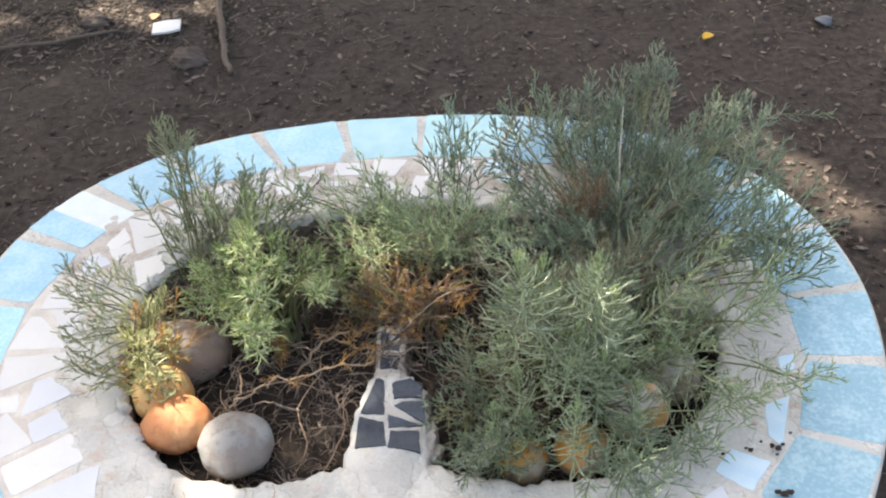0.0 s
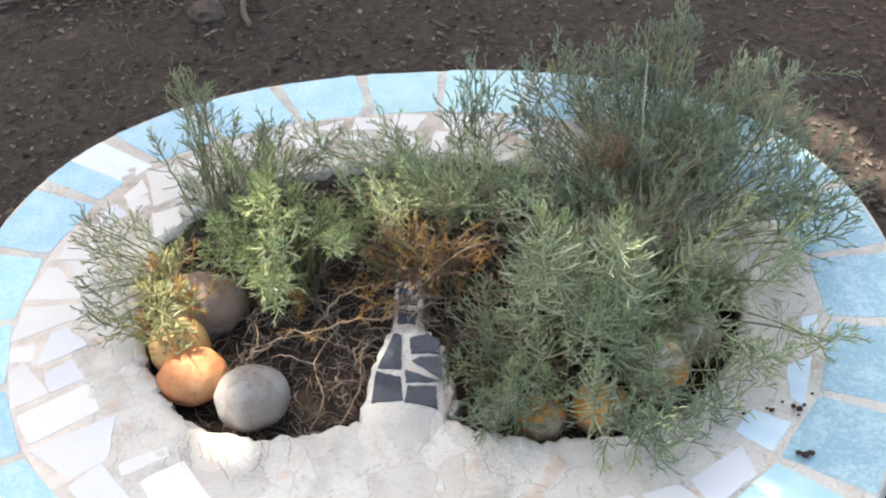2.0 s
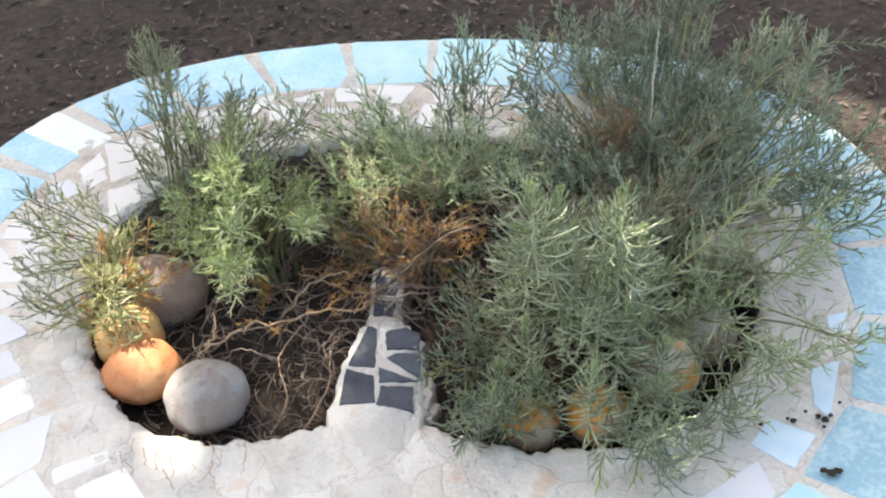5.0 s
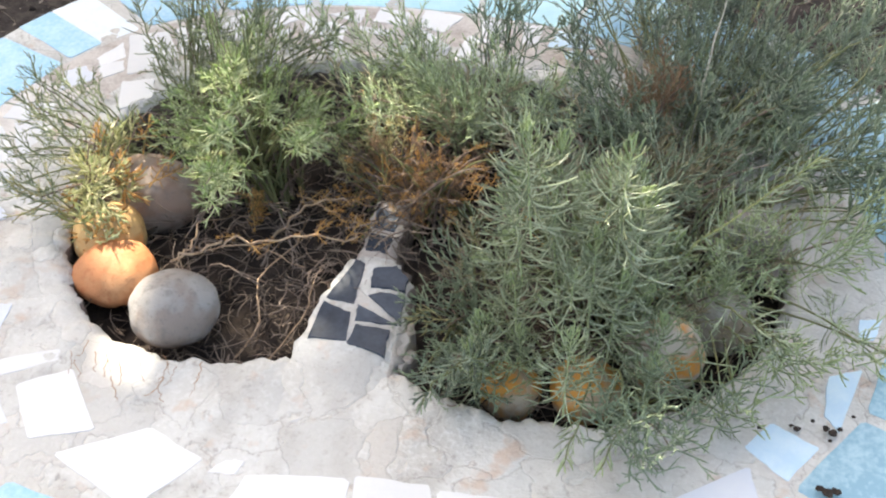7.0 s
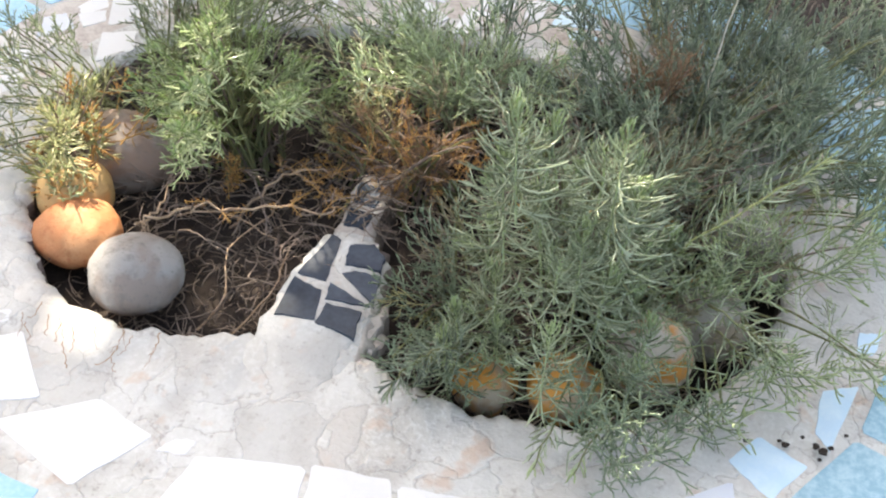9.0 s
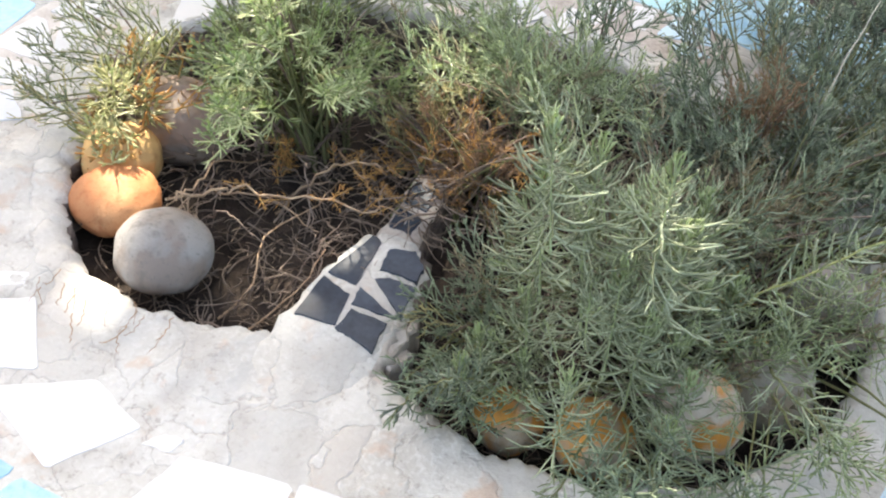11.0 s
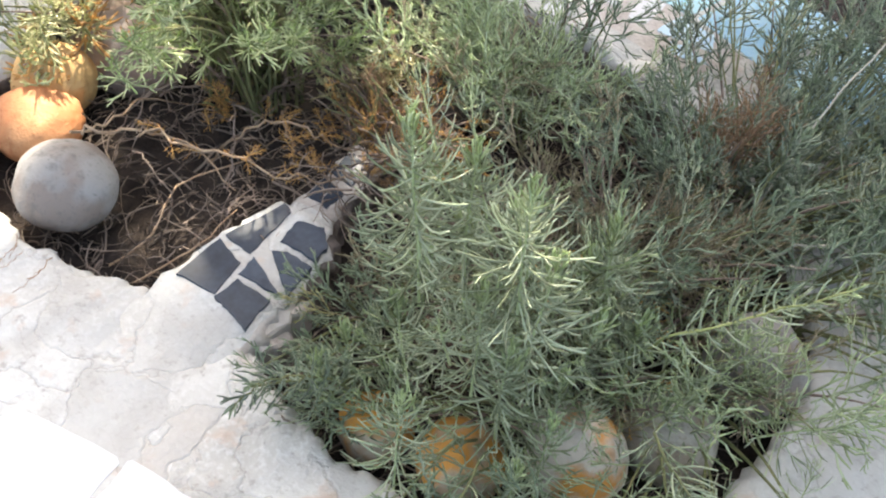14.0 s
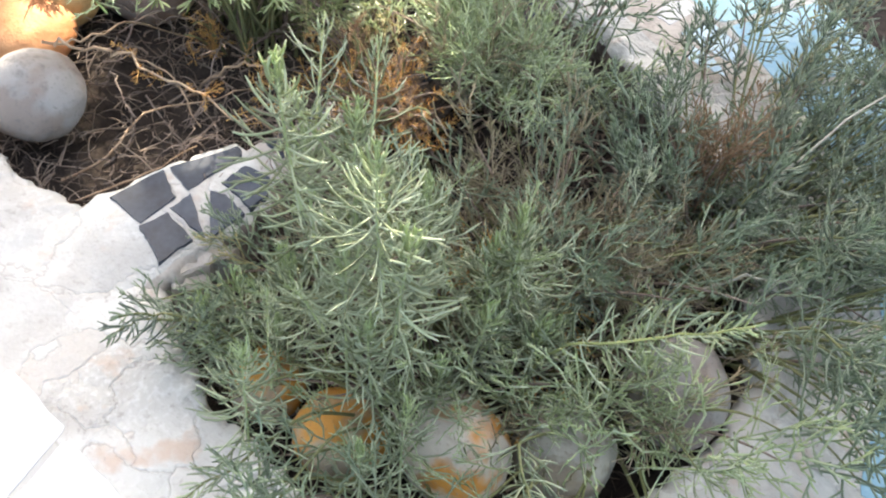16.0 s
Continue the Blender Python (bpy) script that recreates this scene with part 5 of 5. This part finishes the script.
# ---- shade tree beyond the planter: its crown keeps the sun off most of the bed ----
def build_tree():
    rng = random.Random(21)
    tree = tagged(new("tree"), "tall leafy tree that shades the planter", "tree")
    aim = Vector((-0.1, 1.8, 0.2))
    mid = aim + SUN_WAY * 5.2
    foot = Vector((mid.x - 0.9, mid.y + 0.7, 0))
    tree.location = foot
    # sunlit gaps: place, half-width
    gaps = [((-0.475, 1.10, 0.265), 0.0), ((-0.43, 1.035, 0.265), -0.004), ((-0.345, 1.30, 0.52), 0.0), ((-0.362, 1.243, 0.45), -0.018), ((-0.26, 1.335, 0.46), -0.006), ((-0.44, 1.50, 0.44), -0.006), ((-0.545, 1.33, 0.36), 0.0), ((-0.51, 1.285, 0.44), -0.012), ((-0.62, 1.39, 0.40), 0.02), ((-0.69, 1.44, 0.37), 0.015), ((-0.49, 1.41, 0.44), -0.005), ((-0.52, 1.41, 0.285), -0.012), ((-0.54, 1.255, 0.31), 0.024), ((-0.205, 1.48, 0.34), 0.05), ((-0.09, 1.43, 0.35), 0.02), ((0.46, 1.82, 0.38), 0.03), ((0.028, 1.155, 0.60), 0.018), ((0.135, 1.145, 0.585), 0.016), ((0.98, 2.3, 0.0), 0.0),
            ((-0.93, 2.93, 0.0), 0.045), ((-1.15, 2.96, 0.0), 0.05), ((-1.05, 3.05, 0.0), 0.06), ((-0.80, 3.02, 0.0), 0.03), ((-1.35, 3.0, 0.0), 0.03)]
    gaps += [((0.618 + 0.0145 * k, 2.226 - 0.0303 * k, 0.0), 0.042) for k in range(10)]
    # thin parts of the crown: place under them, half-width, share of the leaves left
    thin = [((-0.50, 1.46, 0.42), 0.15, 0.33), ((0.09, 1.15, 0.58), 0.10, 0.5), ((-0.48, 1.075, 0.265), 0.06, 0.35), ((-0.37, 1.36, 0.45), 0.09, 0.45), ((-0.425, 1.18, 0.30), 0.05, 0.5), ((-0.16, 1.50, 0.34), 0.10, 0.5), ((0.42, 1.86, 0.36), 0.10, 0.4)]
    u = SUN_WAY.cross(Vector((0, 0, 1))).normalized()
    v = SUN_WAY.cross(u)
    h = Heap()
    shape = np.array([(-1, 0, 0), (-0.2, 0.5, 0.12), (0.6, 0.35, 0.1), (1.1, 0, -0.1), (0.6, -0.35, 0.1), (-0.2, -0.5, 0.12), (0.1, 0, -0.06)])
    fan = np.array([(6, i, (i + 1) % 6) for i in range(6)])
    for layer in range(13):
        for gx in range(-26, 27):
            for gy in range(-26, 27):
                x, y = (gx + rng.uniform(-0.6, 0.6)) * 0.1, (gy + rng.uniform(-0.6, 0.6)) * 0.1
                a, r = math.atan2(y, x), math.hypot(x, y)
                edge = 2.2 * (1 + 0.12 * math.sin(3 * a + 1) + 0.08 * math.sin(7 * a))
                if r > edge:
                    continue
                p = mid + u * x + v * y + SUN_WAY * ((layer - 6) * 0.13 * (1 - 0.5 * (r / edge) ** 2) + rng.uniform(-0.1, 0.1))
                if any(((p - Vector(g)) - SUN_WAY * (p - Vector(g)).dot(SUN_WAY)).length < w + 0.04 for g, w in gaps):
                    continue
                if any(((p - Vector(g)) - SUN_WAY * (p - Vector(g)).dot(SUN_WAY)).length < w and rng.random() > keep for g, w, keep in thin):
                    continue
                m = np.array((SUN_WAY.to_track_quat("Z", "Y").to_matrix() @ Euler((rng.uniform(-0.9, 0.9), rng.uniform(-0.9, 0.9), rng.uniform(0, 6.3))).to_matrix()))
                h.add((shape * rng.uniform(0.06, 0.09)) @ m.T + np.array(p - foot), fan)
    crown = h.make("crown", M_TREELEAF, tree)
    tagged(crown, kind="stuff")
    co, tris = tube([(0, 0, -0.2), (0.05, -0.02, 1.2), (0.2, -0.1, 2.4), tuple((mid - foot) * 0.75), tuple(mid - foot)], [0.16, 0.13, 0.10, 0.07, 0.03], 12)
    mesh_np("trunk", co, tris, M_BARK, tree)
    for k in range(9):
        a = k * 0.7
        start = Vector((0.2, -0.1, 2.4)).lerp(mid - foot, k / 9)
        end = mid - foot + u * math.cos(a) * 1.7 + v * math.sin(a) * 1.7
        if any(((end * t + start * (1 - t) + foot - Vector(g)) - SUN_WAY * (end * t + start * (1 - t) + foot - Vector(g)).dot(SUN_WAY)).length < w + 0.04 for g, w in gaps for t in (0.2, 0.4, 0.6, 0.8, 1)):
            continue
        co, tris = tube([tuple(start), tuple(start.lerp(end, 0.5) + Vector((0, 0, 0.1))), tuple(end)], [0.05, 0.03, 0.012], 7)
        mesh_np("limb", co, tris, M_BARK, tree)


build_tree()
